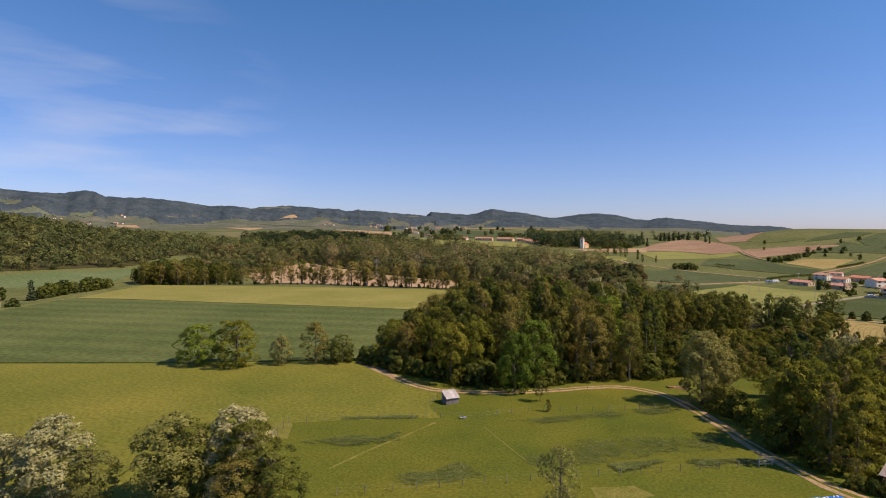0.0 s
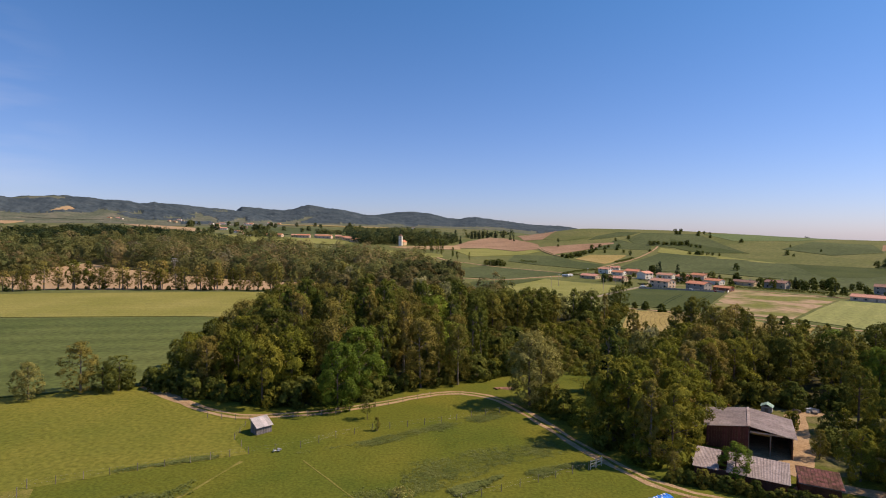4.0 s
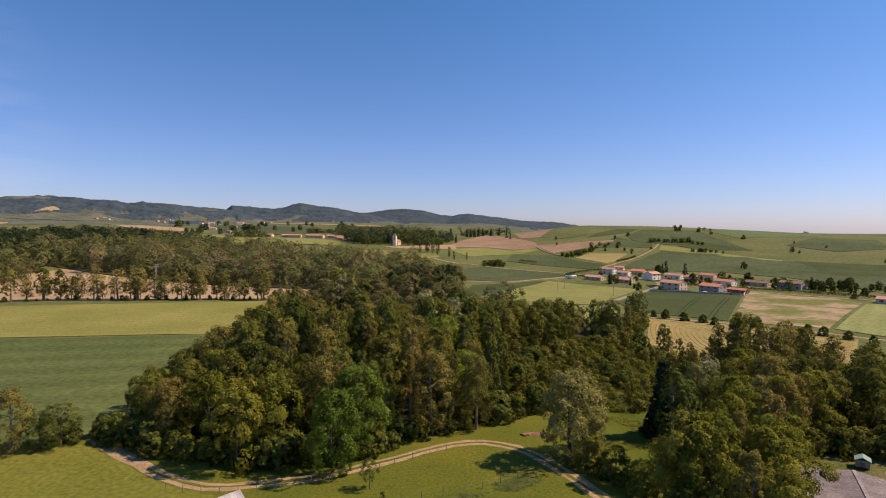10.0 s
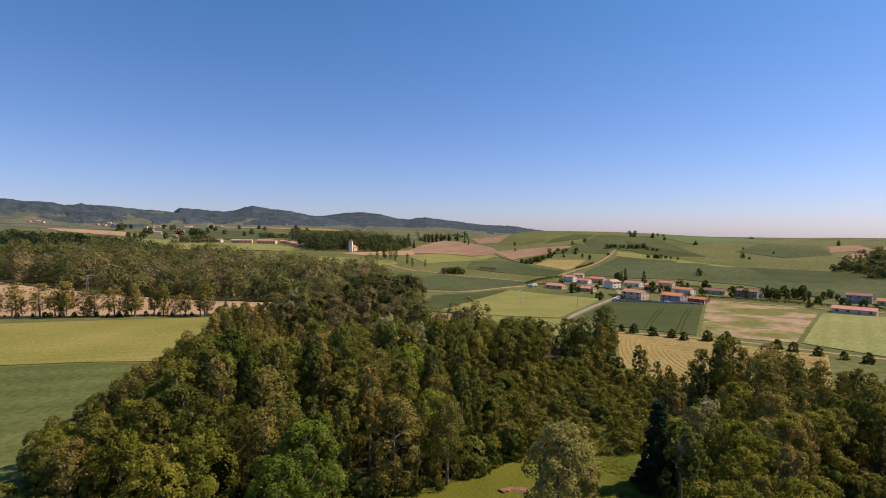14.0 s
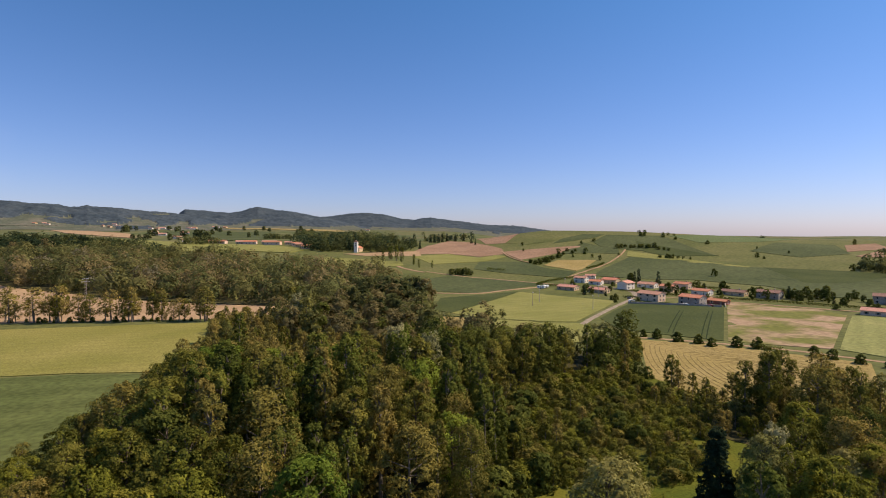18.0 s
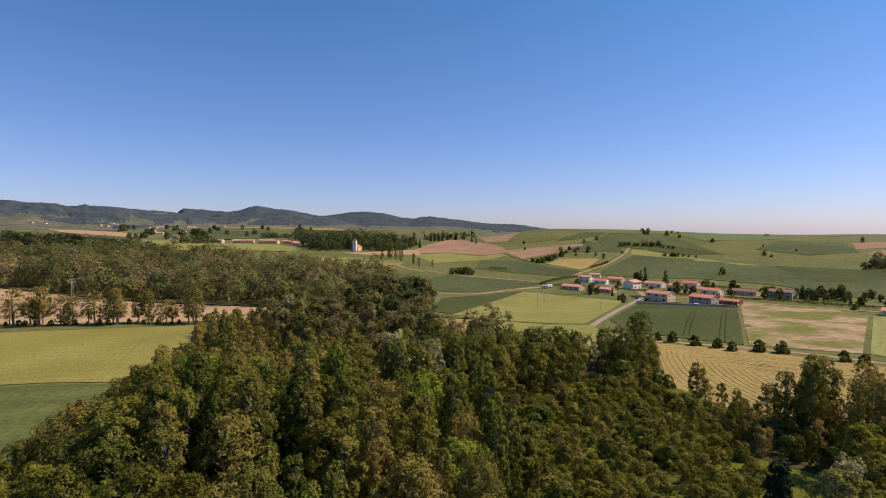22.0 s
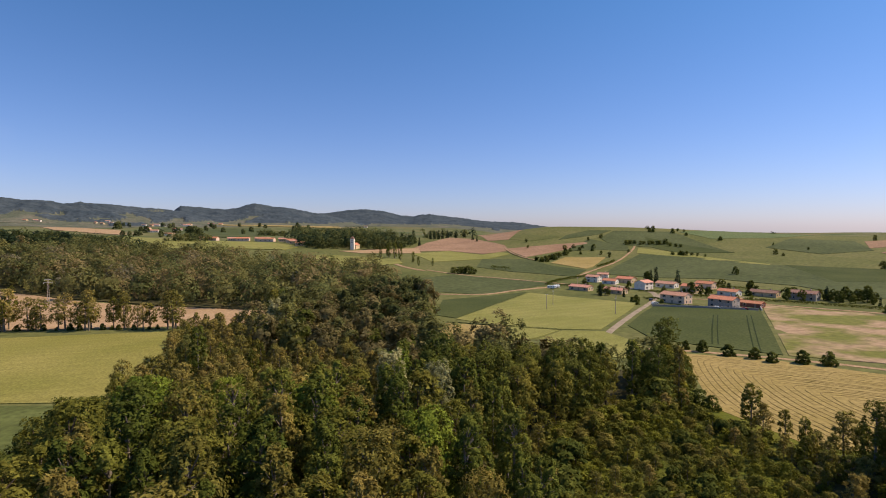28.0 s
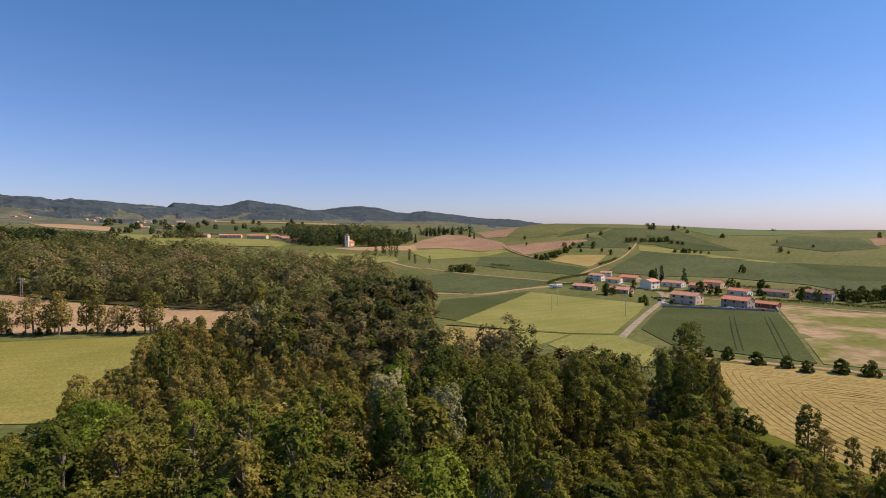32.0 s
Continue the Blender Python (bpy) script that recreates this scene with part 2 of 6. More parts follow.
LEAF = {k: material("leaves_" + k, tones, 0.35, rough=0.9, fine=2, bump=0, vary=0.28, island=0.26, through_light=0.36) for k, tones in {
    "mid": [(0.130, 0.132, 0.024), (0.188, 0.176, 0.033)],
    "green": [(0.100, 0.120, 0.022), (0.150, 0.165, 0.031)],
    "dark": [(0.082, 0.100, 0.021), (0.130, 0.142, 0.029)],
    "bright": [(0.130, 0.178, 0.024), (0.184, 0.230, 0.034)],
    "yellow": [(0.168, 0.172, 0.023), (0.225, 0.212, 0.032)],
    "olive": [(0.190, 0.160, 0.037), (0.245, 0.202, 0.050)],
    "russet": [(0.205, 0.176, 0.044), (0.275, 0.228, 0.062)],
    "pale": [(0.200, 0.196, 0.055), (0.270, 0.252, 0.078)],
    "silver": [(0.265, 0.258, 0.110), (0.380, 0.355, 0.170)],
    "spruce": [(0.030, 0.050, 0.024), (0.052, 0.074, 0.034)],
    # far tones have more blue, which paints distance haze into the leaves
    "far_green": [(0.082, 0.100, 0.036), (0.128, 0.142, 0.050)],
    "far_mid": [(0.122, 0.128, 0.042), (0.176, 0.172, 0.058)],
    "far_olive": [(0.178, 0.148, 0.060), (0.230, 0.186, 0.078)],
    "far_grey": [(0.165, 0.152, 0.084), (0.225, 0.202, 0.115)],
}.items()}


# ---- building blocks ----
def mesh_of(name, verts, faces, mat):
    me = bpy.data.meshes.new(name)
    me.from_pydata([tuple(v) for v in verts], [], [tuple(f) for f in faces])
    me.materials.append(mat)
    me.update()
    return me


def mesh_np(name, verts, quads, mat):
    """Mesh of many quads from arrays."""
    me = bpy.data.meshes.new(name)
    me.vertices.add(len(verts))
    me.vertices.foreach_set("co", np.ascontiguousarray(verts, np.float32).ravel())
    me.loops.add(quads.size)
    me.loops.foreach_set("vertex_index", np.ascontiguousarray(quads, np.int32).ravel())
    me.polygons.add(len(quads))
    me.polygons.foreach_set("loop_start", np.arange(0, quads.size, quads.shape[1], dtype=np.int32))
    me.materials.append(mat)
    me.update(calc_edges=True)
    return me


def part(name, bm, mat, parent=None, label=""):
    if isinstance(bm, bmesh.types.BMesh):
        me = bpy.data.meshes.new(name)
        bm.to_mesh(me)
        bm.free()
        me.materials.append(mat)
    else:
        me = bm
    ob = new(name, me)
    ob.parent = parent
    if label:
        ob["label"] = label
    return ob


def ground_z(x, y):
    return float(land(x, y))


# ---- ground ----
def terrain():
    az = np.radians(np.linspace(0, 360, 361)[:-1])
    rr = np.concatenate([np.linspace(0.5, 330, 30), 330 * (4900 / 330) ** (np.arange(1, 111) / 110)])
    rg, ag = np.meshgrid(rr, az, indexing="ij")
    x, y = rg * np.sin(ag), rg * np.cos(ag)
    turn = (np.degrees(ag) + 180) % 360 - 180
    under = 40 * smooth(2200, 2420, rg) * smooth(-77, -75, turn) * (1 - smooth(17, 19, turn))
    verts = np.stack([x, y, land(x, y) - under], -1).reshape(-1, 3)
    n, k = len(rr), len(az)
    i, j = np.meshgrid(np.arange(n - 1), np.arange(k), indexing="ij")
    quads = np.stack([i * k + j, (i + 1) * k + j, (i + 1) * k + (j + 1) % k, i * k + (j + 1) % k], -1).reshape(-1, 4)[:, ::-1]
    me = mesh_np("ground", verts, quads, MEADOW)
    me.materials.append(PASTURE)
    me.materials.append(FARMLAND)
    ring = (rr[i.ravel()] > 235).astype(np.int32) + (rr[i.ravel()] > 1150)
    me.polygons.foreach_set("material_index", ring)
    me.polygons.foreach_set("use_smooth", np.ones(len(quads), bool))
    tagged(new("ground", me), "green meadow and farmland rising to wooded hills", "ground", kind="structure")


terrain()


def field(name, corners, mat, rise, label, step=40):
    """A crop or soil patch that follows the ground, with its own height."""
    bm = bmesh.new()
    face = bm.faces.new([bm.verts.new((x, y, 0)) for x, y in corners])
    bm.normal_update()
    if face.normal.z < 0:
        bmesh.ops.reverse_faces(bm, faces=[face])
    xs, ys = [c[0] for c in corners], [c[1] for c in corners]
    for axis, values in ((0, xs), (1, ys)):
        v = min(values) + step
        while v < max(values):
            at, normal = [0, 0, 0], [0, 0, 0]
            at[axis], normal[axis] = v, 1
            bmesh.ops.bisect_plane(bm, geom=bm.verts[:] + bm.edges[:] + bm.faces[:], plane_co=at, plane_no=normal)
            v += step
    edges = [e for e in bm.edges if e.is_boundary]
    for v in bm.verts:
        v.co.z = ground_z(v.co.x, v.co.y) + rise
    made = bmesh.ops.extrude_edge_only(bm, edges=edges)
    for v in made["geom"]:
        if isinstance(v, bmesh.types.BMVert):
            v.co.z -= rise + 1.0
    ob = part(name, bm, mat)
    return tagged(ob, label, "field", kind="structure")


field("wheat_field", [(-330, 130), (-306, 207), (-120, 238), (-84, 237), (-76, 190), (-72, 142), (-88, 136), (-131, 116), (-176, 97), (-260, 52)], BIGWHEAT, 0.25, "dark green young wheat field with faint tramlines")
field("barley_field", [(-309, 212), (-356, 297), (-250, 318), (-112, 336), (-90, 240), (-122, 240)], BARLEY, 0.25, "yellow-green ripening barley field beside the wheat")
field("tan_field", [(-384, 430), (-374, 540), (-227, 455), (-92, 400), (-86, 350), (-118, 350), (-287, 343)], TAN, 0.15, "bare tan field behind a row of trees")
field("slope_field", [(-416, 233), (-452, 225), (-478, 268), (-479, 313), (-464, 342), (-468, 380), (-512, 459), (-490, 447), (-449, 371), (-391, 293)], GREYGREEN, 0.4, "grey-green sloping crop field")
field("green_field", [(128, 411), (176, 386), (113, 279), (98, 291), (80, 308), (82, 338), (106, 378)], WHEAT, 0.25, "dark green crop field with wheel tracks below the village")
field("patchy_field", [(177.4, 385), (196, 414), (230, 378), (225, 350), (146, 262), (114.4, 278)], RAGGED, 0.2, "patchy half-grown field with bare soil")
field("pale_field", [(228, 350), (262, 328), (330, 290), (215, 180), (165, 230), (148, 261)], PALE, 0.25, "pale green crop field beside the patchy field")
field("hay_field", [(80, 284), (105, 273), (142, 240), (105, 192), (66, 203), (59, 228), (69, 255)], HAY, 0.06, "mown golden hay field with raked rows")
field("yellow_field", [(69, 486), (122, 422), (100, 383), (66, 328), (49, 330), (26, 339), (6, 361)], RAPE, 0.25, "yellow-green crop field beside the lane")
field("brown_patch", [(0, 349), (26, 338), (14, 300), (-6, 312)], HAY, 0.15, "small bare tan patch of soil")
field("grass_patch", [(28, 337), (48, 328), (34, 312), (16, 300)], RAPE, 0.3, "small yellow-green grass patch")
field("grass_patch", [(49, 327), (66, 325), (72, 302), (64, 276), (44, 282), (35, 311)], RAPE, 0.22, "yellow-green grass between the road and the wood")
field("dark_field", [(4, 446), (68, 490), (6, 364), (-4, 376)], WHEAT, 0.25, "narrow dark green crop field")
field("upper_field", [(-10, 500), (36, 478), (54, 496), (102, 539), (24, 616), (-8, 588)], HILLGREEN, 0.25, "green crop field below the hill")
field("hill_field", [(-20, 871), (7, 1012), (53, 1136), (89, 1071), (119, 892), (114, 824), (74, 798), (34, 847), (-12, 837)], PINK, 0.36, "pinkish ploughed field on the hill")
field("hill_field", [(107, 985), (111, 1169), (165, 1180), (182, 1080), (136, 959)], PINK, 0.37, "pinkish bare field near the crest")
field("hill_field", [(115, 847), (201, 860), (236, 866), (223, 839), (176, 798), (121, 750), (115, 802)], PINK, 0.36, "reddish ploughed strip on the hill")
field("hill_field", [(137, 692), (166, 738), (188, 734), (213, 730), (170, 651), (160, 640)], HAY, 0.36, "tan stubble patch on the hill")
field("hill_field", [(164, 600), (198, 658), (264, 751), (305, 716), (350, 633), (411, 576), (470, 500), (330, 405), (281, 440), (284, 505), (248, 556), (206, 570), (175, 592)], HILLGREEN, 0.36, "broad green field above the village")
field("hill_field", [(263, 894), (306, 954), (388, 926), (381, 846), (369, 734), (285, 811), (260, 854)], HILLGREEN, 0.37, "dark green field on the crest of the hill")
field("hill_field", [(183, 797), (246, 893), (259, 852), (279, 829), (261, 779), (227, 797)], HILLGREEN, 0.37, "bluish green crop below the crest")
field("hill_field", [(137, 957), (184, 1077), (247, 986), (210, 919), (164, 907)], PASTURE, 0.36, "light green pasture on the crest")
field("hill_field", [(222, 932), (271, 972), (304, 960), (275, 927), (201, 897)], HILLGREEN, 0.37, "mid-green field near the crest")
field("hill_field", [(281, 799), (309, 751), (334, 677), (352, 635), (346, 630), (321, 668), (288, 725), (262, 757)], RAPE, 0.37, "narrow yellow-green grass strip")
field("hill_field", [(66, 738), (118, 729), (133, 665), (158, 631), (132, 589), (79, 631), (51, 666)], HILLGREEN, 0.35, "green field with a lane along it")
field("hill_field", [(-19, 806), (34, 843), (72, 784), (98, 813), (109, 789), (73, 741), (6, 716), (-9, 775)], RAPE, 0.35, "light yellow-green field below the ploughed land")
field("hill_field", [(361, 626), (419, 574), (440, 540), (363, 511), (328, 520)], WHEAT, 0.42, "dark green wedge of wheat above the village")
field("hill_field", [(326, 884), (359, 772), (371, 730), (310, 747), (300, 790)], WHEAT, 0.43, "dark blue-green crop below the crest")
field("hill_field", [(587, 791), (640, 800), (600, 730), (533, 721)], PINK, 0.36, "small reddish field on the far slope")
field("hill_field", [(430, 760), (520, 840), (580, 800), (520, 700), (450, 690)], HILLGREEN, 0.36, "green crop on the far slope")
field("hill_field", [(400, 930), (520, 980), (600, 900), (500, 850), (410, 850)], GREYGREEN, 0.36, "grey-green crop near the far crest")
field("hill_field", [(508, 678), (648, 760), (700, 700), (580, 640), (512, 665)], PINK, 0.35, "reddish bare field beside the wood")
field("valley_field", [(-161, 742), (-131, 793), (-73, 763), (-32, 739), (-28, 702), (-70, 669), (-106, 616)], RAPE, 0.6, "pale yellow-green field in the valley")
field("valley_field", [(-117, 838), (-60, 866), (-9, 890), (-6, 812), (-84, 812)], TAN, 0.5, "narrow tan field before the churchyard trees")
field("valley_field", [(-650, 1231), (-573, 1233), (-372, 1033), (-247, 990), (-184, 903), (-197, 855), (-263, 870), (-290, 819), (-353, 863), (-488, 973)], RAPE, 1.0, "long yellow-green field above the woods", 90)
field("valley_field", [(-1124, 1756), (-1072, 1858), (-792, 1574), (-660, 1340), (-757, 1377), (-876, 1436)], TAN, 1.2, "far tan field above the woods", 90)
field("valley_field", [(-768, 1727), (-677, 1830), (-462, 1809), (-325, 1286), (-387, 1187), (-594, 1408)], HILLGREEN, 1.2, "far green pasture among the hamlets", 90)
field("valley_field", [(-826, 2337), (-780, 2500), (-714, 2560), (-500, 2380), (-296, 2127), (-230, 1774), (-452, 1912), (-738, 2209)], HAY, 1.6, "pale stubble strip below the wooded hill", 90)
field("valley_field", [(-1291, 1482), (-1467, 1766), (-1543, 1632)], TAN, 1.6, "far tan stubble between the woods", 90)
field("valley_field", [(-1880, 1444), (-1835, 1490), (-1740, 1430), (-1790, 1380)], TAN, 1.6, "small tan field by a far farm", 90)
# openings in the forest of the far hills
CLEARINGS = [
    ([(-1464, 2067), (-1500, 2200), (-1292, 2067), (-1295, 1985), (-1363, 1929)], 0, "olive pasture on the slope of the far hill"),
    ([(-1129, 2206), (-1133, 2371), (-1037, 2272), (-1013, 2176), (-1090, 2140)], 0, "light pasture above a far hamlet"),
    ([(-2230, 1256), (-2254, 1387), (-2109, 1367), (-2182, 1303)], 1, "pale green field high on the far hill"),
    ([(-2170, 1439), (-2096, 1478), (-2101, 1565), (-2033, 1434)], 1, "small green field on the far hill"),
    ([(-1902, 1438), (-1924, 1526), (-1936, 1630), (-1833, 1590), (-1816, 1475), (-1840, 1430)], 0, "broad olive pasture between far woods"),
    ([(-1569, 1984), (-1612, 2165), (-1533, 2100), (-1547, 2035)], 2, "tan field high on the far hill"),
    ([(-1550, 1849), (-1543, 2009), (-1440, 2146), (-1271, 2023), (-1369, 1915)], 0, "olive field below a far village"),
]
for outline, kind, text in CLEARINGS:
    field("hill_pasture", outline, (HAZY_PASTURE, HAZY_CROP, TAN)[kind], 2.5, text, 60)


def grain(x, y, size, seed=0.0):
    """Smooth random relief, 0 to 1, with lumps of the given size."""
    u, v = x / size + seed, y / size - seed
    i, j = np.floor(u), np.floor(v)
    a, b = u - i, v - j
    a, b = a * a * (3 - 2 * a), b * b * (3 - 2 * b)

    def lot(p, q):
        w = np.sin(p * 127.1 + q * 311.7 + seed) * 43758.5453
        return w - np.floor(w)

    return (lot(i, j) * (1 - a) + lot(i + 1, j) * a) * (1 - b) + (lot(i, j + 1) * (1 - a) + lot(i + 1, j + 1) * a) * b


def within(x, y, outline):
    hit = np.zeros(x.shape, bool)
    for (ax, ay), (bx, by) in zip(outline, outline[1:] + outline[:1]):
        hit ^= ((ay > y) != (by > y)) & (x < (bx - ax) * (y - ay) / (by - ay + 1e-9) + ax)
    return hit


def far_hills():
    """The wooded hills that close the valley, with the canopy as relief and open pastures between."""
    az = np.radians(np.arange(-76, 18, 0.11))
    rr = np.concatenate([np.arange(2150, 3500, 17.0), np.arange(3500, 4850, 30.0)])
    rg, ag = np.meshgrid(rr, az, indexing="ij")
    x, y = rg * np.sin(ag), rg * np.cos(ag)
    z = land(x, y)
    up = z - valley(x, y)
    lone = grain(x, y, 170, 3.1) + 0.35 * grain(x, y, 60, 1.7)
    wood = (up > 16 + 60 * np.clip(lone - 0.45, 0, 1) * (np.degrees(ag) < -22)) & ((lone > 0.30) | (rg > 3100))
    wood |= (lone > 1.02) & (up > 2)
    wood &= ~((rg > 2760) & (rg < 3050) & (np.degrees(ag) < -31) & (grain(x, y, 230, 5.0) > 0.55))
    for outline, _, _ in CLEARINGS:
        wood &= ~within(x, y, outline)
    canopy = 6 + 6 * (grain(x, y, 16) - 0.5) + 5 * (grain(x, y, 47, 2.0) - 0.5)
    verts = np.stack([x, y, z + wood * canopy + 0.6], -1).reshape(-1, 3)
    n, k = len(rr), len(az)
    i, j = np.meshgrid(np.arange(n - 1), np.arange(k - 1), indexing="ij")
    quads = np.stack([i * k + j, i * k + j + 1, (i + 1) * k + j + 1, (i + 1) * k + j], -1).reshape(-1, 4)[:, ::-1]
    me = mesh_np("far_hills", verts, quads, HAZY_PASTURE)
    me.materials.append(HAZY_FARWOOD)
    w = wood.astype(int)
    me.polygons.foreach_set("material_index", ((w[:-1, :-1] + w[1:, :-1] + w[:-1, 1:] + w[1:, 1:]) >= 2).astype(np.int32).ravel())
    me.polygons.foreach_set("use_smooth", np.ones(len(quads), bool))
    tagged(new("far_hills", me), "far hills under dark forest with open pastures", "hills", kind="structure")


far_hills()
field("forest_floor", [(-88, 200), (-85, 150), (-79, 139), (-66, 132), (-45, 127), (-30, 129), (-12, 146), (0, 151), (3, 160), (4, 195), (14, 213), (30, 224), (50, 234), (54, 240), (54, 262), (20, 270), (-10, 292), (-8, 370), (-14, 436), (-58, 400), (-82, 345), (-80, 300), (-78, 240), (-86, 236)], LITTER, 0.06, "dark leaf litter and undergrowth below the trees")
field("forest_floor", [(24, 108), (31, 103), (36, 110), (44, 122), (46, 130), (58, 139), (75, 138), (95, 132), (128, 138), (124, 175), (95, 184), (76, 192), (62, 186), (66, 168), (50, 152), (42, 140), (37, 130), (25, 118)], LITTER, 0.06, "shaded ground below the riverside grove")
# dark sheets that also deepen the gaps between far crowns, as painted shade
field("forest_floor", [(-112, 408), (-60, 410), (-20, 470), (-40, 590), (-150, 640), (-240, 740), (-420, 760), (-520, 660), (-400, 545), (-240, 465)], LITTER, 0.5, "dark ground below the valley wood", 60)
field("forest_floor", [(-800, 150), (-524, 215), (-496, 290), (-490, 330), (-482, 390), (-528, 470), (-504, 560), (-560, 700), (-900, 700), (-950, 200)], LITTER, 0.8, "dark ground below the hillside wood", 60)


# ---- trees ----
def leaf_quads(centres, normals, size, rng, long=1.3, tilt=0.26):
    """Small pointed leaf sprays at centres, facing about normals, each with its own tilt."""
    n = len(centres)
    face = normals + rng.normal(size=(n, 3)) * tilt
    face /= np.linalg.norm(face, axis=1, keepdims=True) + 1e-9
    face = np.where((face * normals).sum(1, keepdims=True) < 0.15, normals, face)
    side = np.cross(face, rng.normal(size=(n, 3)))
    side /= np.linalg.norm(side, axis=1, keepdims=True) + 1e-9
    up = np.cross(face, side)
    s = (size * rng.uniform(0.55, 1.45, n))[:, None]
    a, b = side * s * 0.55, up * s * 0.55 * long
    verts = np.stack([centres - b * 0.7 - a * rng.uniform(0.3, 1, (n, 1)), centres - b * 0.3 + a, centres + b], 1).reshape(-1, 3)
    return verts, np.arange(3 * n).reshape(-1, 3)


def leafy(name, verts, faces, facing, mat):
    """Foliage mesh whose leaves shade with the roundness of their branch."""
    me = mesh_np(name, verts, faces, mat)
    me.polygons.foreach_set("use_smooth", np.ones(len(faces), bool))
    me.normals_split_custom_set_from_vertices(np.repeat(facing, 3, 0).tolist())
    return me


def unit(rng, n):
    v = rng.normal(size=(n, 3))
    return v / np.linalg.norm(v, axis=1, keepdims=True)


def crown_points(shape, h, r, low, lobes, sprays, leaves, rng, thin=0.0, whole=0.4, speckle=0.34):
    """Leaf centres, normals and limb ends: a crown of boughs, each with sprays of leaves on its outside; thin: share of loose leaves; whole: how far the crown shades as one."""
    t = (np.arange(lobes) + rng.uniform(0, 1, lobes)) / lobes
    t = t ** {"dome": 1.2, "cone": 1.3}.get(shape, 0.85)
    if shape == "round":
        env = np.clip(np.sin(np.pi * (0.17 + 0.76 * t)), 0.1, 1) ** 0.6
    elif shape == "column":
        env = 0.85 * np.clip(np.sin(np.pi * (0.2 + 0.7 * t)), 0.15, 1) ** 0.5
    elif shape == "cone":
        env = 1.02 - t
    else:
        env = np.sqrt(np.clip(1 - t * t, 0.1, 1))
    a = np.arange(lobes) * 2.4 + rng.uniform(-0.5, 0.5, lobes)
    wide = r * rng.uniform(0.24, 0.42, lobes) * {"cone": 0.7, "dome": 1.1, "column": 0.8}.get(shape, 1.0)
    wide *= np.clip((16 / lobes) ** 0.33, 0.6, 1.5) * (1.7 if shape == "cone" else 1.0)
    tall = {"column": 1.7, "cone": 0.55, "dome": 0.8}.get(shape, 0.95)
    d = np.maximum(0, env * r * rng.uniform(0.8, 1.1, lobes) - wide) * rng.uniform(0.45, 1, lobes) ** 0.35
    mid = np.stack([d * np.cos(a), d * np.sin(a), low + t * (h - low) * 0.97], 1)
    mid[:, 2] = np.clip(mid[:, 2], low + wide * tall * 0.6, h - wide * tall * 0.8)
    out = mid - np.array([0, 0, low + (h - low) * 0.4])
    out[:, 2] *= r / (0.5 * (h - low))
    out /= np.linalg.norm(out, axis=1, keepdims=True) + 1e-9
    stretch = np.array([1, 1, tall])
    bough = np.repeat(np.arange(lobes), sprays)
    dirs = rng.normal(size=(len(bough), 3)) + 0.55 * out[bough] + np.array([0, 0, 0.2])
    dirs /= np.linalg.norm(dirs, axis=1, keepdims=True)
    tip = mid[bough] + dirs * stretch * (wide[bough] * rng.uniform(0.62, 0.98, len(bough)))[:, None]
    size = wide[bough] * rng.uniform(0.26, 0.5, len(bough)) * np.clip((12 / sprays) ** 0.4, 0.7, 1.6)
    draw = int(leaves * 2.2)
    which = rng.choice(len(bough), draw, p=size ** 2 / (size ** 2).sum())
    way = rng.normal(size=(draw, 3)) + 0.5 * dirs[which]
    way /= np.linalg.norm(way, axis=1, keepdims=True)
    loose = rng.uniform(0, 1, draw) < 0.32 + thin
    reach = np.where(loose, rng.uniform(0.5, 1.5, draw), rng.uniform(0.82, 1.05, draw))
    spot = tip[which] + way * stretch ** 0.5 * (size[which] * reach)[:, None]
    buried = np.zeros(draw, bool)
    for c in range(lobes):
        buried |= (np.square((spot - mid[c]) / (stretch * wide[c] * 0.86)).sum(1) < 1) & (rng.uniform(0, 1, draw) > thin)
    keep = np.flatnonzero(~buried)[:leaves]
    spot, way, which = spot[keep], way[keep], which[keep]
    spot[:, 2] = np.maximum(spot[:, 2], 0.15)
    facing = 0.5 * way + 0.45 * dirs[which] + whole * (out[bough[which]] + 0.4 * dirs[which]) + np.array([0, 0, 0.15]) + rng.normal(size=way.shape) * speckle
    return spot, facing / np.linalg.norm(facing, axis=1, keepdims=True), mid[::-1]


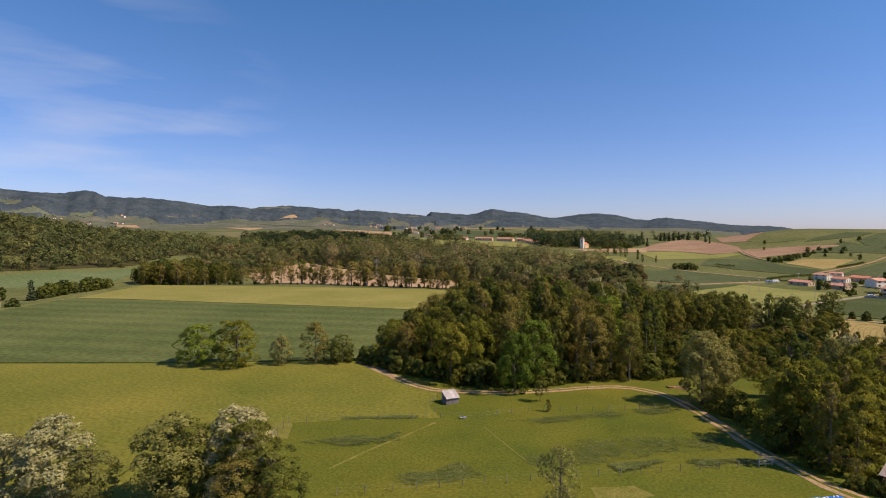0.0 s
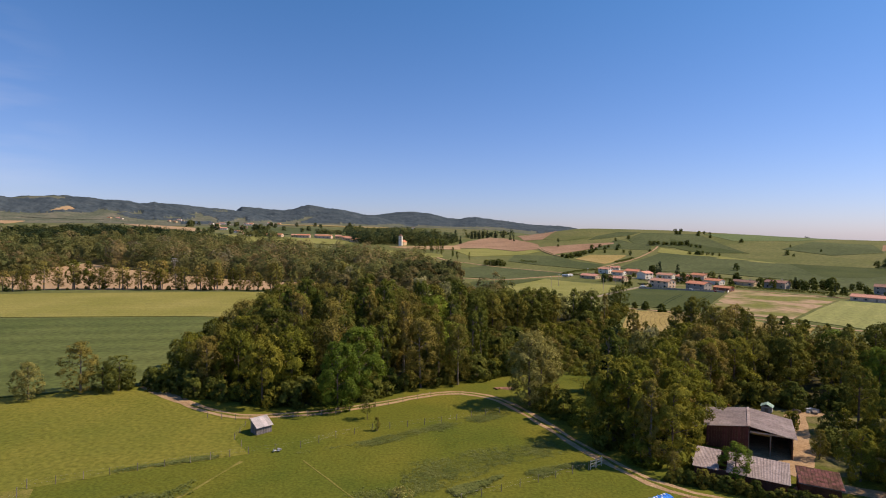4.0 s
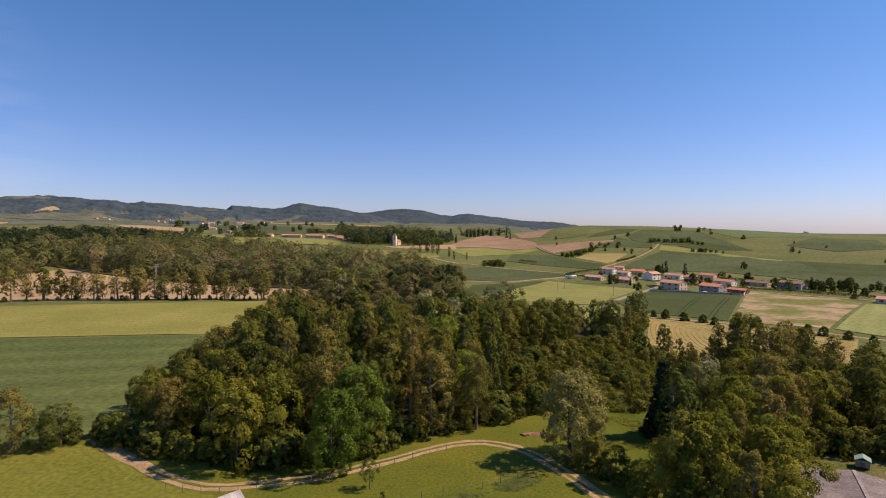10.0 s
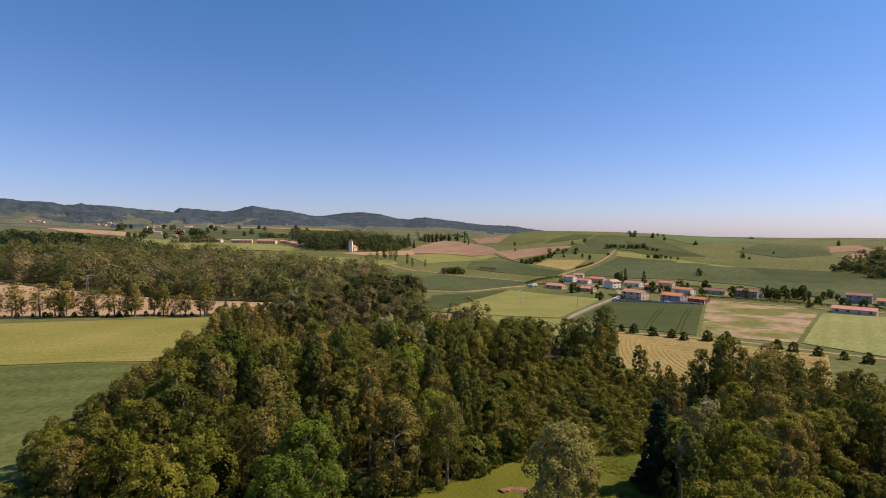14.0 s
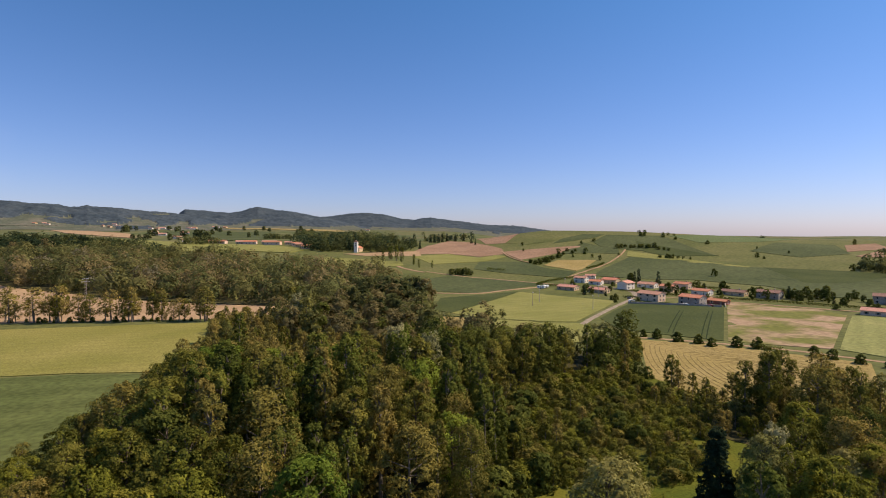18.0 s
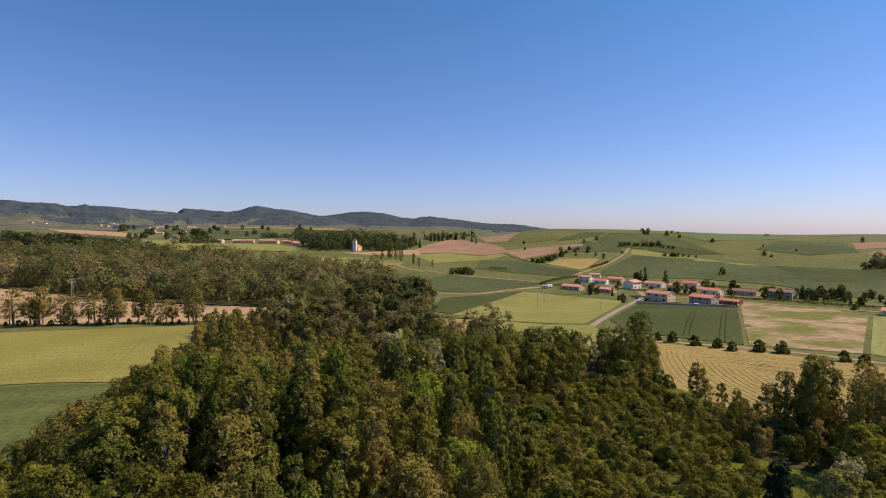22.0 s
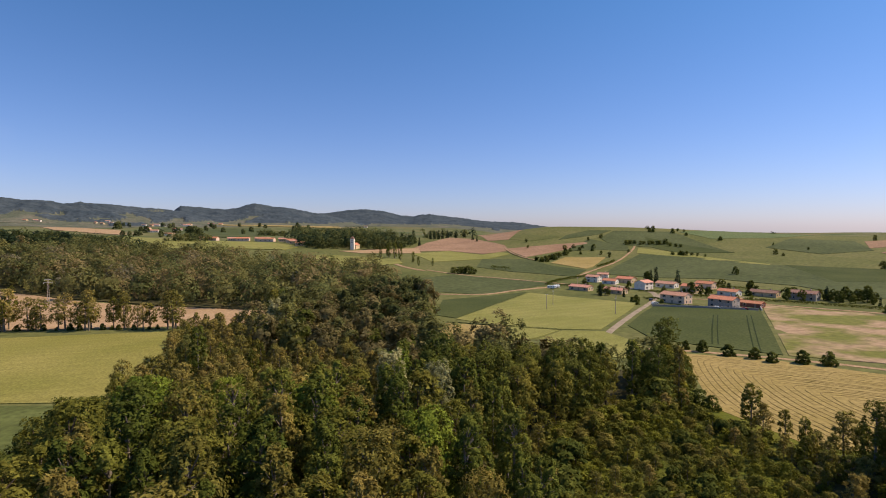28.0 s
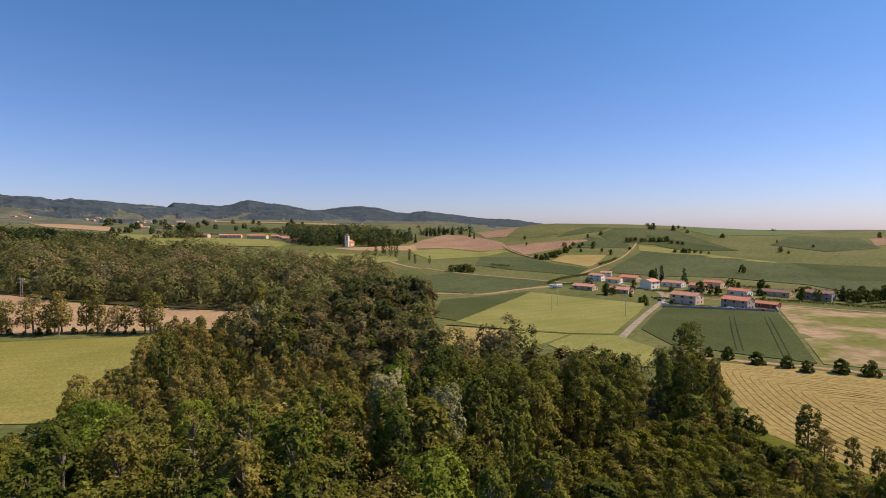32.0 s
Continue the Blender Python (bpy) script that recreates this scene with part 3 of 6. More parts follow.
def trunk_mesh(h, low, r, mids, rng, limbs=7):
    """Tapered stem with limbs to some of the clumps."""
    bm = bmesh.new()

    def tube(a, b, ra, rb, sides=6):
        a, b = Vector(a), Vector(b)
        q = (b - a).to_track_quat("Z", "Y")
        lower = [bm.verts.new(a + q @ Vector((ra * math.cos(k * 2 * math.pi / sides), ra * math.sin(k * 2 * math.pi / sides), 0))) for k in range(sides)]
        upper = [bm.verts.new(b + q @ Vector((rb * math.cos(k * 2 * math.pi / sides), rb * math.sin(k * 2 * math.pi / sides), 0))) for k in range(sides)]
        for k in range(sides):
            bm.faces.new((lower[k], lower[(k + 1) % sides], upper[(k + 1) % sides], upper[k]))
        bm.faces.new(lower[::-1]), bm.faces.new(upper)

    lean = rng.normal(size=2) * 0.02 * h
    fork = (lean[0] * 0.5, lean[1] * 0.5, low + (h - low) * 0.25)
    tube((0, 0, -0.4), fork, 0.022 * h, 0.015 * h, 8)
    tube(fork, (lean[0], lean[1], h * 0.9), 0.015 * h, 0.003 * h)
    for m in mids[:limbs]:
        z = min(max(low * 0.8, m[2] - 0.5 * math.hypot(m[0], m[1])), h * 0.8)
        tube((lean[0] * z / h, lean[1] * z / h, z), m, 0.007 * h, 0.002 * h, 5)
    return bm


TREES, SPRAYS = {}, {}


def tree_kind(key, name, shape, h, r, low, lobes, leaves, size, leaf, label, variants=2, limbs=7, thin=0.0):
    made = []
    for v in range(variants):
        rng = np.random.default_rng(abs(hash_of(key)) + v)
        spot, facing, mid = crown_points(shape, h, r, low, lobes, 11 if lobes > 12 else 7, leaves, rng, thin)
        verts, quads = leaf_quads(spot, facing, size, rng)
        SPRAYS.setdefault(key, []).append((verts / h, facing, leaf))
        made.append((part_mesh("trunk", trunk_mesh(h, low, r, mid, rng, limbs), PALE_BARK if shape == "column" or thin > 0.3 else BARK), leafy("crown", verts, quads, facing, LEAF[leaf])))
    TREES[key] = (name, made, label, h)


def hash_of(text):
    return sum((n + 1) * ord(c) for n, c in enumerate(text))


def part_mesh(name, bm, mat):
    me = bpy.data.meshes.new(name)
    bm.to_mesh(me)
    bm.free()
    me.materials.append(mat)
    return me


pick = random.Random(7)


def plant(key, x, y, height=None, group="", label="", broad=1.0):
    """One tree of a kind, as a thing with trunk and crown."""
    name, made, text, h = TREES[key]
    trunk, crown = pick.choice(made)
    s = (height or h * pick.uniform(0.85, 1.15)) / h
    wide = s * pick.uniform(0.9, 1.12) * broad
    base = new(name)
    base.matrix_basis = Matrix.LocRotScale((x, y, ground_z(x, y)), Euler((0, 0, pick.uniform(0, 6.28))), (wide, wide, s))
    part("trunk", trunk, BARK, base), part("crown", crown, BARK, base)
    return tagged(base, label or text, "tree", group)


for far, leaves, size in (("", 1.0, 1.0), ("_far", 0.45, 1.45)):
    # the farther trees of each kind carry fewer, broader sprays
    for key, name, shape, h, r, low, lobes, many, leaf, text, variants, thin in [
        ("ash", "tree", "round", 18, 5.4, 1.6, 24, 9000, "mid", "mid-green broadleaf tree with a dense rounded crown", 3, 0.05),
        ("oak", "tree", "round", 17, 5.9, 1.0, 22, 9000, "dark", "dark green broadleaf tree with a heavy crown", 3, 0.0),
        ("lime", "tree", "round", 14, 5.6, 0.6, 20, 9000, "bright", "bright green broadleaf tree with fresh leaves", 2, 0.0),
        ("maple", "tree", "round", 15, 5.8, 0.6, 22, 9000, "yellow", "yellow-green broadleaf tree with a wide crown", 2, 0.0),
        ("alder", "tree", "round", 17, 4.8, 1.4, 26, 5800, "olive", "olive-brown tree with thin spring foliage", 3, 0.45),
        ("willow", "willow_tree", "round", 16, 5.2, 0.8, 30, 8600, "pale", "pale silvery-green willow with fine foliage", 2, 0.2),
        ("osier", "willow_tree", "round", 14, 4.6, 0.6, 30, 8600, "silver", "silvery willow with feathery pale foliage", 2, 0.35),
        ("poplar", "poplar_tree", "column", 21, 3.6, 1.5, 34, 7600, "green", "tall poplar with upright leafy branches", 4, 0.16),
        ("aspen", "poplar_tree", "column", 21, 3.5, 2.0, 34, 6400, "olive", "tall olive-green poplar with upright branches", 3, 0.35),
        ("abele", "poplar_tree", "column", 22, 4.4, 1.0, 36, 9000, "silver", "tall pale poplar with whitish leaves", 2, 0.2),
        ("lanky", "tall_tree", "column", 18, 3.4, 2.6, 24, 4200, "mid", "lanky tree with bare stem and thin crown", 3, 0.5),
        ("sapling", "young_tree", "round", 9, 2.5, 1.0, 18, 2000, "russet", "thin young tree with olive-brown leaves", 4, 0.95),
        ("stripling", "young_tree", "column", 9, 2.2, 0.6, 14, 2200, "mid", "slim young tree with green leaves", 3, 0.25),
    ]:
        tree_kind(key + far, name, shape, h, r * 1.1, low, lobes, int(many * leaves * 0.98), 0.305 * size, leaf, text, variants, 12 if not far else 6, thin)
tree_kind("hedgerow", "hedgerow_tree", "round", 13, 3.6, 2.6, 14, 800, 0.46, "russet", "thin olive-brown hedgerow tree with bare trunk", 4, 12, 0.6)
tree_kind("hedgerow_green", "hedgerow_tree", "column", 13, 3.6, 3.0, 12, 1300, 0.5, "mid", "green hedgerow tree with bare lower trunk", 3, 9, 0.4)
tree_kind("snag", "bare_tree", "round", 15, 3.4, 3.0, 34, 260, 0.3, "russet", "nearly bare tree with pale crooked branches", 3, 34, 0.8)
tree_kind("birch", "birch_tree", "round", 9, 2.9, 1.5, 24, 2200, 0.20, "pale", "small tree with sparse pale leaves and bare twigs", 1, 24, 0.7)
tree_kind("spruce", "spruce_tree", "cone", 15.5, 4.2, 0.3, 64, 10000, 0.38, "spruce", "dark conical spruce tree in a clearing", 1, 0, 0.1)
tree_kind("shrub", "shrub", "dome", 4, 2.6, 0.0, 10, 1350, 0.34, "mid", "dense green shrub with rounded crown", 3, 5)
tree_kind("bramble", "shrub", "dome", 4.5, 2.8, 0.0, 11, 1350, 0.34, "yellow", "loose yellow-green shrub with rounded crown", 3, 5, 0.1)
# dark-leaved copy of the shrub; the leaf tone stands in for shade
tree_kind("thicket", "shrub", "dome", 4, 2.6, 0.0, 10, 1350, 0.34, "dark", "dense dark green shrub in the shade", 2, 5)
for tone, leaf, text in (("green", "mid", "low green bramble in the clearing"), ("yellow", "yellow", "low yellow-green bush in the clearing"), ("olive", "olive", "low olive-brown scrub in the clearing")):
    tree_kind("scrub_" + tone, "shrub", "dome", 2.2, 1.6, 0.0, 8, 560, 0.25, leaf, text, 2, 4, 0.3)
tree_kind("bush", "bush", "dome", 4.5, 2.8, 0.0, 9, 1300, 0.5, "dark", "dark rounded bush in the farmland", 3, 3)
tree_kind("field_tree", "farmland_tree", "round", 9, 3.8, 0.4, 12, 1500, 0.62, "dark", "rounded farmland tree standing by itself", 3, 4)
tree_kind("orchard", "fruit_tree", "round", 4.6, 1.9, 1.7, 12, 1500, 0.17, "dark", "small round fruit tree with a bare stem", 1, 6)
tree_kind("valley_tree", "farmland_tree", "round", 12, 6.0, 0.3, 8, 500, 1.8, "far_green", "dark rounded tree in the far valley", 2, 3)
tree_kind("conifer", "conifer_tree", "cone", 12, 3.0, 0.4, 26, 1100, 0.55, "spruce", "dark garden conifer with pointed top", 2, 0)


def brush(name, places, label, seed):
    """Many low bushes joined into one: places are rows of kind, x, y, height, width factor."""
    g = np.random.default_rng(seed)
    vs, fs, tone, leaves = [], [], [], []
    for key, x, y, height, broad in places:
        verts, facing, leaf = SPRAYS[key][int(g.integers(len(SPRAYS[key])))]
        a = g.uniform(0, 2 * np.pi)
        turn = np.array([[np.cos(a), -np.sin(a), 0], [np.sin(a), np.cos(a), 0], [0, 0, 1]])
        if leaf not in leaves:
            leaves.append(leaf)
        vs.append((verts * height) @ turn.T * np.array([broad, broad, 1]) + np.array([x, y, ground_z(x, y)]))
        fs.append(facing @ turn.T)
        tone.append(np.full(len(facing), leaves.index(leaf), np.int32))
    verts = np.concatenate(vs)
    me = leafy(name, verts, np.arange(len(verts)).reshape(-1, 3), np.concatenate(fs), LEAF[leaves[0]])
    for leaf in leaves[1:]:
        me.materials.append(LEAF[leaf])
    me.polygons.foreach_set("material_index", np.concatenate(tone))
    return tagged(new(name, me), label, "undergrowth", kind="stuff")


def inside(x, y, poly):
    hit = False
    for (ax, ay), (bx, by) in zip(poly, poly[1:] + poly[:1]):
        if (ay > y) != (by > y) and x < (bx - ax) * (y - ay) / (by - ay) + ax:
            hit = not hit
    return hit


def scatter(poly, gap, rng):
    xs, ys = [p[0] for p in poly], [p[1] for p in poly]
    out, row = [], 0
    y = min(ys)
    while y < max(ys):
        x = min(xs) + (row % 2) * gap / 2
        while x < max(xs):
            px, py = x + rng.uniform(-0.36, 0.36) * gap, y + rng.uniform(-0.36, 0.36) * gap
            if inside(px, py, poly):
                out.append((px, py))
            x += gap
        y, row = y + gap * 0.87, row + 1
    return out


def edge_gap(x, y, poly):
    """Distance from a place to the outline."""
    least = 1e9
    for (ax, ay), (bx, by) in zip(poly, poly[1:] + poly[:1]):
        k = max(0, min(1, ((x - ax) * (bx - ax) + (y - ay) * (by - ay)) / ((bx - ax) ** 2 + (by - ay) ** 2)))
        least = min(least, math.hypot(x - ax - k * (bx - ax), y - ay - k * (by - ay)))
    return least


# the wood that the drone flies over
WOOD = [(-80, 150), (-74, 139), (-64, 132), (-45, 128), (-30, 131), (-12, 147), (-1, 152), (3, 166), (3, 195), (13, 214), (30, 226), (54, 236), (54, 242), (-19, 242), (-21, 216), (-41, 206), (-57, 199), (-76, 214), (-82, 236), (-88, 236), (-85, 200)]
rng = random.Random(3)
for x, y in scatter(WOOD, 6.9, rng):
    if min(math.hypot(x - a, y - b) for a, b in ((-64, 206), (-70, 211), (-60, 198), (-18, 196), (-10, 193), (-53, 214))) < 5:
        continue
    deep = edge_gap(x, y, WOOD)
    if y < 150 and x < -30:
        mix = {"maple": 26, "ash": 28, "alder": 22, "oak": 16, "aspen": 8}
    elif x < -58:
        mix = {"ash": 30, "oak": 22, "alder": 32, "snag": 2, "aspen": 10}
    elif y > 205 and x > -14:
        mix = {"oak": 44, "ash": 34, "poplar": 22}
    else:
        mix = {"poplar": 50, "aspen": 20, "ash": 14, "alder": 10, "lime": 3, "snag": 2}
    kind = rng.choices(list(mix), list(mix.values()))[0]
    top = 13.5 + 6.0 * min(1, deep / 24) + rng.uniform(-2.2, 2.2) + (1.5 if kind in ("poplar", "aspen") else 0)
    top *= 0.55 + 0.45 * float(smooth(-86, -56, x))
    if x > -6 and y > 204:
        top = min(top, 15)
    plant(kind + ("_far" if y > 188 and kind != "snag" else ""), x, y, top, "trees of the wood")
# low young growth in the middle of the wood, and the thicket on its sunny side
ROUGH = material("rough_olive_grass", [(0.105, 0.100, 0.022), (0.175, 0.145, 0.040)], 0.15, fine=8)
YOUNG = [(-86, 238), (-94, 270), (-108, 333), (-88, 340), (-72, 300), (-60, 276), (-34, 274), (-20, 243), (-22, 217), (-41, 208), (-57, 201), (-76, 216)]
field("rough_ground", YOUNG, ROUGH, 0.12, "rough olive grass below the young trees")
for x, y in scatter(YOUNG, 6.2, rng):
    plant(rng.choices(["sapling", "stripling", "willow_far"], [76, 20, 3])[0], x, y, rng.uniform(6.0, 10.0), "young growth in the wood")
UNDER = [(1, 155), (13, 157), (34, 157), (43, 164), (51, 172), (57, 196), (60, 207), (52, 226), (46, 236), (30, 224), (14, 213), (5, 195), (4, 166)]
low = []
for x, y in scatter(UNDER, 3.0, rng):
    tall = max(0.0, 1 - edge_gap(x, y, WOOD) / 20)
    kind = rng.choices(["scrub_green", "scrub_yellow", "scrub_olive", "stripling", "sapling", "thicket"], [34, 26, 20, 2 + 9 * tall, 5, 4])[0]
    if kind[:5] == "scrub":
        low.append((kind, x, y, rng.uniform(0.9, 2.6) + 1.2 * tall, rng.uniform(1.0, 1.4)))
    else:
        plant(kind, x, y, rng.uniform(2.6, 4.4) + 3 * tall, "undergrowth", broad=1.2)
brush("bramble_scrub", low, "low green and olive brambles filling the clearing", 5)
for x, y in scatter([(64, 258), (71, 262), (79, 285), (74, 290), (66, 276)], 3.4, rng):
    plant(rng.choice(["shrub", "thicket", "bramble"]), x, y, rng.uniform(1.8, 3.8), "shrubs beside the hay field")
for x, y in scatter([(50, 228), (58, 226), (60, 236), (66, 256), (72, 264), (62, 270), (54, 262), (50, 246)], 4.2, rng):
    plant(rng.choice(["shrub", "thicket", "bramble", "stripling"]), x, y, rng.uniform(1.8, 4.2), "shrubs beside the hay field")
for k in range(34):
    u = k / 33
    x, y = (58 + 34 * u / 0.5, 137 - 7 * u / 0.5) if u < 0.5 else (92 + 34 * (u - 0.5) / 0.5, 130 + 8 * (u - 0.5) / 0.5)
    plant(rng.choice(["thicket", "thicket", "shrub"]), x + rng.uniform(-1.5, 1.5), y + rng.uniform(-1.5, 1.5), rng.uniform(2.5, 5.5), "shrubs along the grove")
EDGE = [(-80, 137), (-66, 129), (-45, 125), (-30, 127), (-12, 143), (0, 148), (10, 155)]
for (ax, ay), (bx, by) in zip(EDGE, EDGE[1:]):
    many = int(math.hypot(bx - ax, by - ay) / 2.3)
    for k in range(many):
        u = (k + rng.random()) / max(1, many)
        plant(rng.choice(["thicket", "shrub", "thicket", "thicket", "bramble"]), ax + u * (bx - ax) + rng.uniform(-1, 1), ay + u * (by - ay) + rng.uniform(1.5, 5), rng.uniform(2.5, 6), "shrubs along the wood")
# belt of small trees between the clearing and the hay
BELT = [(50, 184), (55, 176), (62, 169), (78, 169), (100, 176), (104, 190), (80, 197), (64, 200), (57, 198)]
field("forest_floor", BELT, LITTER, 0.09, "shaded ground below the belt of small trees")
for x, y in scatter(BELT, 4.3, rng):
    if x > 64 and rng.random() < 0.13:
        plant("lanky" if rng.random() < 0.7 else "alder_far", x, y, rng.uniform(12, 17.5), "belt beside the hay field")
    else:
        kind = rng.choices(["thicket", "shrub", "stripling", "sapling", "bramble"], [8, 20, 24, 34, 22])[0]
        plant(kind, x, y, rng.uniform(2.0, 4.0) if kind in ("thicket", "shrub", "bramble") else rng.uniform(4.5, 7.0) + 3 * (x > 66), "belt beside the hay field")
# riverside grove round the farm
GROVE = [(24, 108), (31, 104), (36, 112), (42, 120), (44, 128), (58, 139), (75, 138), (95, 132), (125, 140), (122, 172), (95, 182), (76, 190), (64, 184), (68, 166), (50, 152), (40, 140), (38, 130), (26, 118)]
for x, y in scatter(GROVE, 7.4, rng):
    kind = rng.choices(["maple", "alder", "ash", "aspen"], [40, 30, 20, 10] if x < 46 else [10, 30, 36, 10])[0] if x < 64 else rng.choices(["ash", "oak", "alder", "lime"], [30, 20, 28, 8])[0]
    if x > 60 and y > 164:
        continue
    plant(kind + ("_far" if x > 70 else ""), x, y, rng.uniform(13, 17) if x < 60 else rng.uniform(10, 15.5), "riverside grove")
for x, y, h, kind in [(32, 143, 15.5, "spruce"), (11, 131, 15.8, "willow"), (14, 134, 14, "willow"), (17, 124, 5, "shrub"), (20, 120, 4.5, "bramble"), (14, 128, 5, "shrub"), (-30, 125, 13.8, "lime"), (-18, 196, 22, "abele"), (-10, 193, 21, "abele"), (-64, 206, 15, "lime"), (-70, 211, 13.5, "lime"), (-60, 199, 14, "lime"), (-53, 214, 12.5, "lime"), (-84, 268, 11, "willow"), (-79, 264, 10, "willow"), (-77, 344, 16, "hedgerow_green"), (-67, 330, 15, "willow_far"), (-86, 378, 17, "willow_far"), (-78, 372, 16, "abele_far"), (-74, 252, 17, "poplar_far"), (-63, 293, 19, "abele_far"), (-59, 291, 17, "willow_far"), (-88, 240, 10.5, "alder_far"), (-79, 207, 10, "alder_far"), (-14, 143, 16.5, "alder"),
                      (-5, 146, 15, "alder"), (-47, 127, 14.5, "maple"),  (-83, 137, 3.5, "shrub"),
                      (-23, 120, 4.6, "orchard"), (-20, 114, 2.6, "stripling"), (76, 287, 12, "oak_far"), (72, 284, 11, "oak_far"), (55, 237, 13, "aspen"), (59, 213, 10, "stripling"), (59, 209, 7, "sapling"), (61, 205, 7, "stripling"), (63, 202, 6.5, "stripling"), (45, 238, 11, "oak_far"), (50, 244, 10, "oak_far"),
                      (24, 112, 15, "maple"), (27, 102, 14, "aspen"), (31, 103, 12.5, "maple"), (26, 123, 18.5, "poplar"), (29, 126, 16, "poplar"), (23, 118, 9, "alder"), (35, 111, 13, "maple"), (49, 139, 13, "willow"), (26, 107, 8, "stripling"), (38, 141, 14.5, "willow"), (41, 143, 15.5, "abele"), (52, 139, 13.5, "maple"), (56, 141, 13, "alder"), (22, 109, 6, "shrub"), (26, 103, 5, "bramble"), (69, 186, 18, "lanky"), (74, 189, 17, "lanky"), (64, 187, 14.5, "lanky"), (61, 135, 4.5, "shrub"), (57, 136, 4, "shrub"), (38, 96, 6, "lime"), (29, 97, 4.2, "alder"), (58, 98, 8, "maple"), (63, 93, 12, "maple"), (67, 98, 12, "ash"), (70, 106, 12, "maple"), (61, 89, 9, "ash"), (57, 106, 5, "alder"),
                      (72, 118, 13, "ash"), (76, 108, 13, "oak"), (84, 122, 12, "ash"), (66, 100, 11, "alder"),
                       (-11, 72, 9.5, "birch"), (-20, 62, 4.5, "willow"), (-46, 57, 5, "bramble")]:
    plant(kind, x, y, h)
for x, y, h, kind in [(-121, 118, 11.0, "lime"), (-110, 121, 12.5, "maple"), (-99, 127, 8, "willow"), (-91, 132, 11.5, "alder"), (-84, 135, 8, "oak"), (-87, 134, 6.5, "oak")]:
    plant(kind, x, y, h, "trees at the edge of the wheat", broad=1.35)
for x, y, h, kind in [(-77, 49, 12.0, "osier"), (-83, 46, 10, "osier"), (-92, 43, 11.5, "osier"), (-72, 51, 8, "willow"), (-62, 55, 12, "willow"), (-60, 57, 11, "oak"), (-51, 58, 12.0, "ash"), (-54, 60, 12.8, "osier"), (-46, 57, 9.5, "oak"), (-49, 54, 9, "alder")]:
    plant(kind, x, y, h, "trees in the meadow", broad=1.4)


side = random.Random(17)
for k in range(26):
    # ragged hedge before the sheds, its dark shrubs also standing in for shade
    u = k / 25
    plant(side.choice(["thicket", "thicket", "shrub"]), 28.5 + 22 * u + side.uniform(-0.6, 0.6), 96.5 - 9.5 * u + side.uniform(-0.7, 0.7), side.uniform(1.1, 2.3), "hedge before the sheds")
for k in range(24):
    plant(side.choice(["thicket", "shrub", "bramble", "stripling"]), side.uniform(60, 76), side.uniform(96, 124), side.uniform(1.5, 4), "scrub round the yard")


def far_wood(name, poly, gap, h, mix, label, leaves=70, size=1.3, shape="round"):
    """Joined crowns of a wood far off; mix: leaf tones, the commonest first."""
    rng = np.random.default_rng(hash_of(name))
    side = random.Random(hash_of(name))
    vs, qs, fs, tone, n = [], [], [], [], 0
    for x, y in scatter(poly, gap, side):
        patch = noise.noise((x / (gap * 5), y / (gap * 5), 3.3))
        height = h * side.choice([0.6, 0.75, 0.9, 1.0, 1.1, 1.3]) * side.uniform(0.9, 1.1) * (1 + 0.35 * patch)
        wide = gap * side.choice([0.36, 0.42, 0.5, 0.58, 0.7]) * side.uniform(0.9, 1.1)
        height = min(height, wide * 3.2)
        many = int(leaves * (wide / gap / 0.5) ** 2)
        spot, facing, _ = crown_points(shape, height, wide * 1.15, height * side.uniform(0.04, 0.14), 6, 5, many, rng, 0.1, 1.9, 0.14)
        v, q = leaf_quads(spot + np.array([x, y, ground_z(x, y)]), facing, size, rng)
        vs.append(v), qs.append(q + n), fs.append(facing)
        k = min(len(mix) - 1, int(abs(side.gauss(0, 1.4) + 1.2 * patch)))
        tone.append(np.full(len(q), k, np.int32))
        n += len(v)
    me = leafy(name, np.concatenate(vs), np.concatenate(qs), np.concatenate(fs), LEAF[mix[0]])
    for leaf in mix[1:]:
        me.materials.append(LEAF[leaf])
    me.polygons.foreach_set("material_index", np.concatenate(tone))
    return tagged(new(name, me), label, "woodland", kind="stuff")


far_wood("riverside_wood", [(-18, 243), (54, 243), (54, 260), (20, 266), (-8, 290), (-6, 370), (-12, 440), (-60, 400), (-82, 348), (-80, 306), (-66, 278), (-36, 278)], 8.5, 14, ["far_mid", "far_olive", "dark", "mid", "pale"], "dense riverside wood of mixed trees", 850, 0.72)
far_wood("poplar_stand", [(-52, 345), (-30, 300), (-12, 320), (-6, 385), (-14, 425), (-34, 440), (-54, 400)], 7.5, 18, ["far_green", "far_mid", "far_olive"], "stand of tall dark poplars beyond the wood", 560, 0.9, "column")
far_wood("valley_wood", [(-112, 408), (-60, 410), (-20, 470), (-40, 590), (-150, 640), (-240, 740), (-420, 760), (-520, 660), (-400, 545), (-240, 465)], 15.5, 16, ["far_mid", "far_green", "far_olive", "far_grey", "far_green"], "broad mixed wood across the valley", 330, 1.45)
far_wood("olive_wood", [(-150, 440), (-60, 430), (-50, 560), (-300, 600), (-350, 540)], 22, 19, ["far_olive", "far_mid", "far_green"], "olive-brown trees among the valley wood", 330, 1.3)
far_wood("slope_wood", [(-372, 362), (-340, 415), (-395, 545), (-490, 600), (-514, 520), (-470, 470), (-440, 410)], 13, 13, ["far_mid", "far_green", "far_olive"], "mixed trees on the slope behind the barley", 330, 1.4)
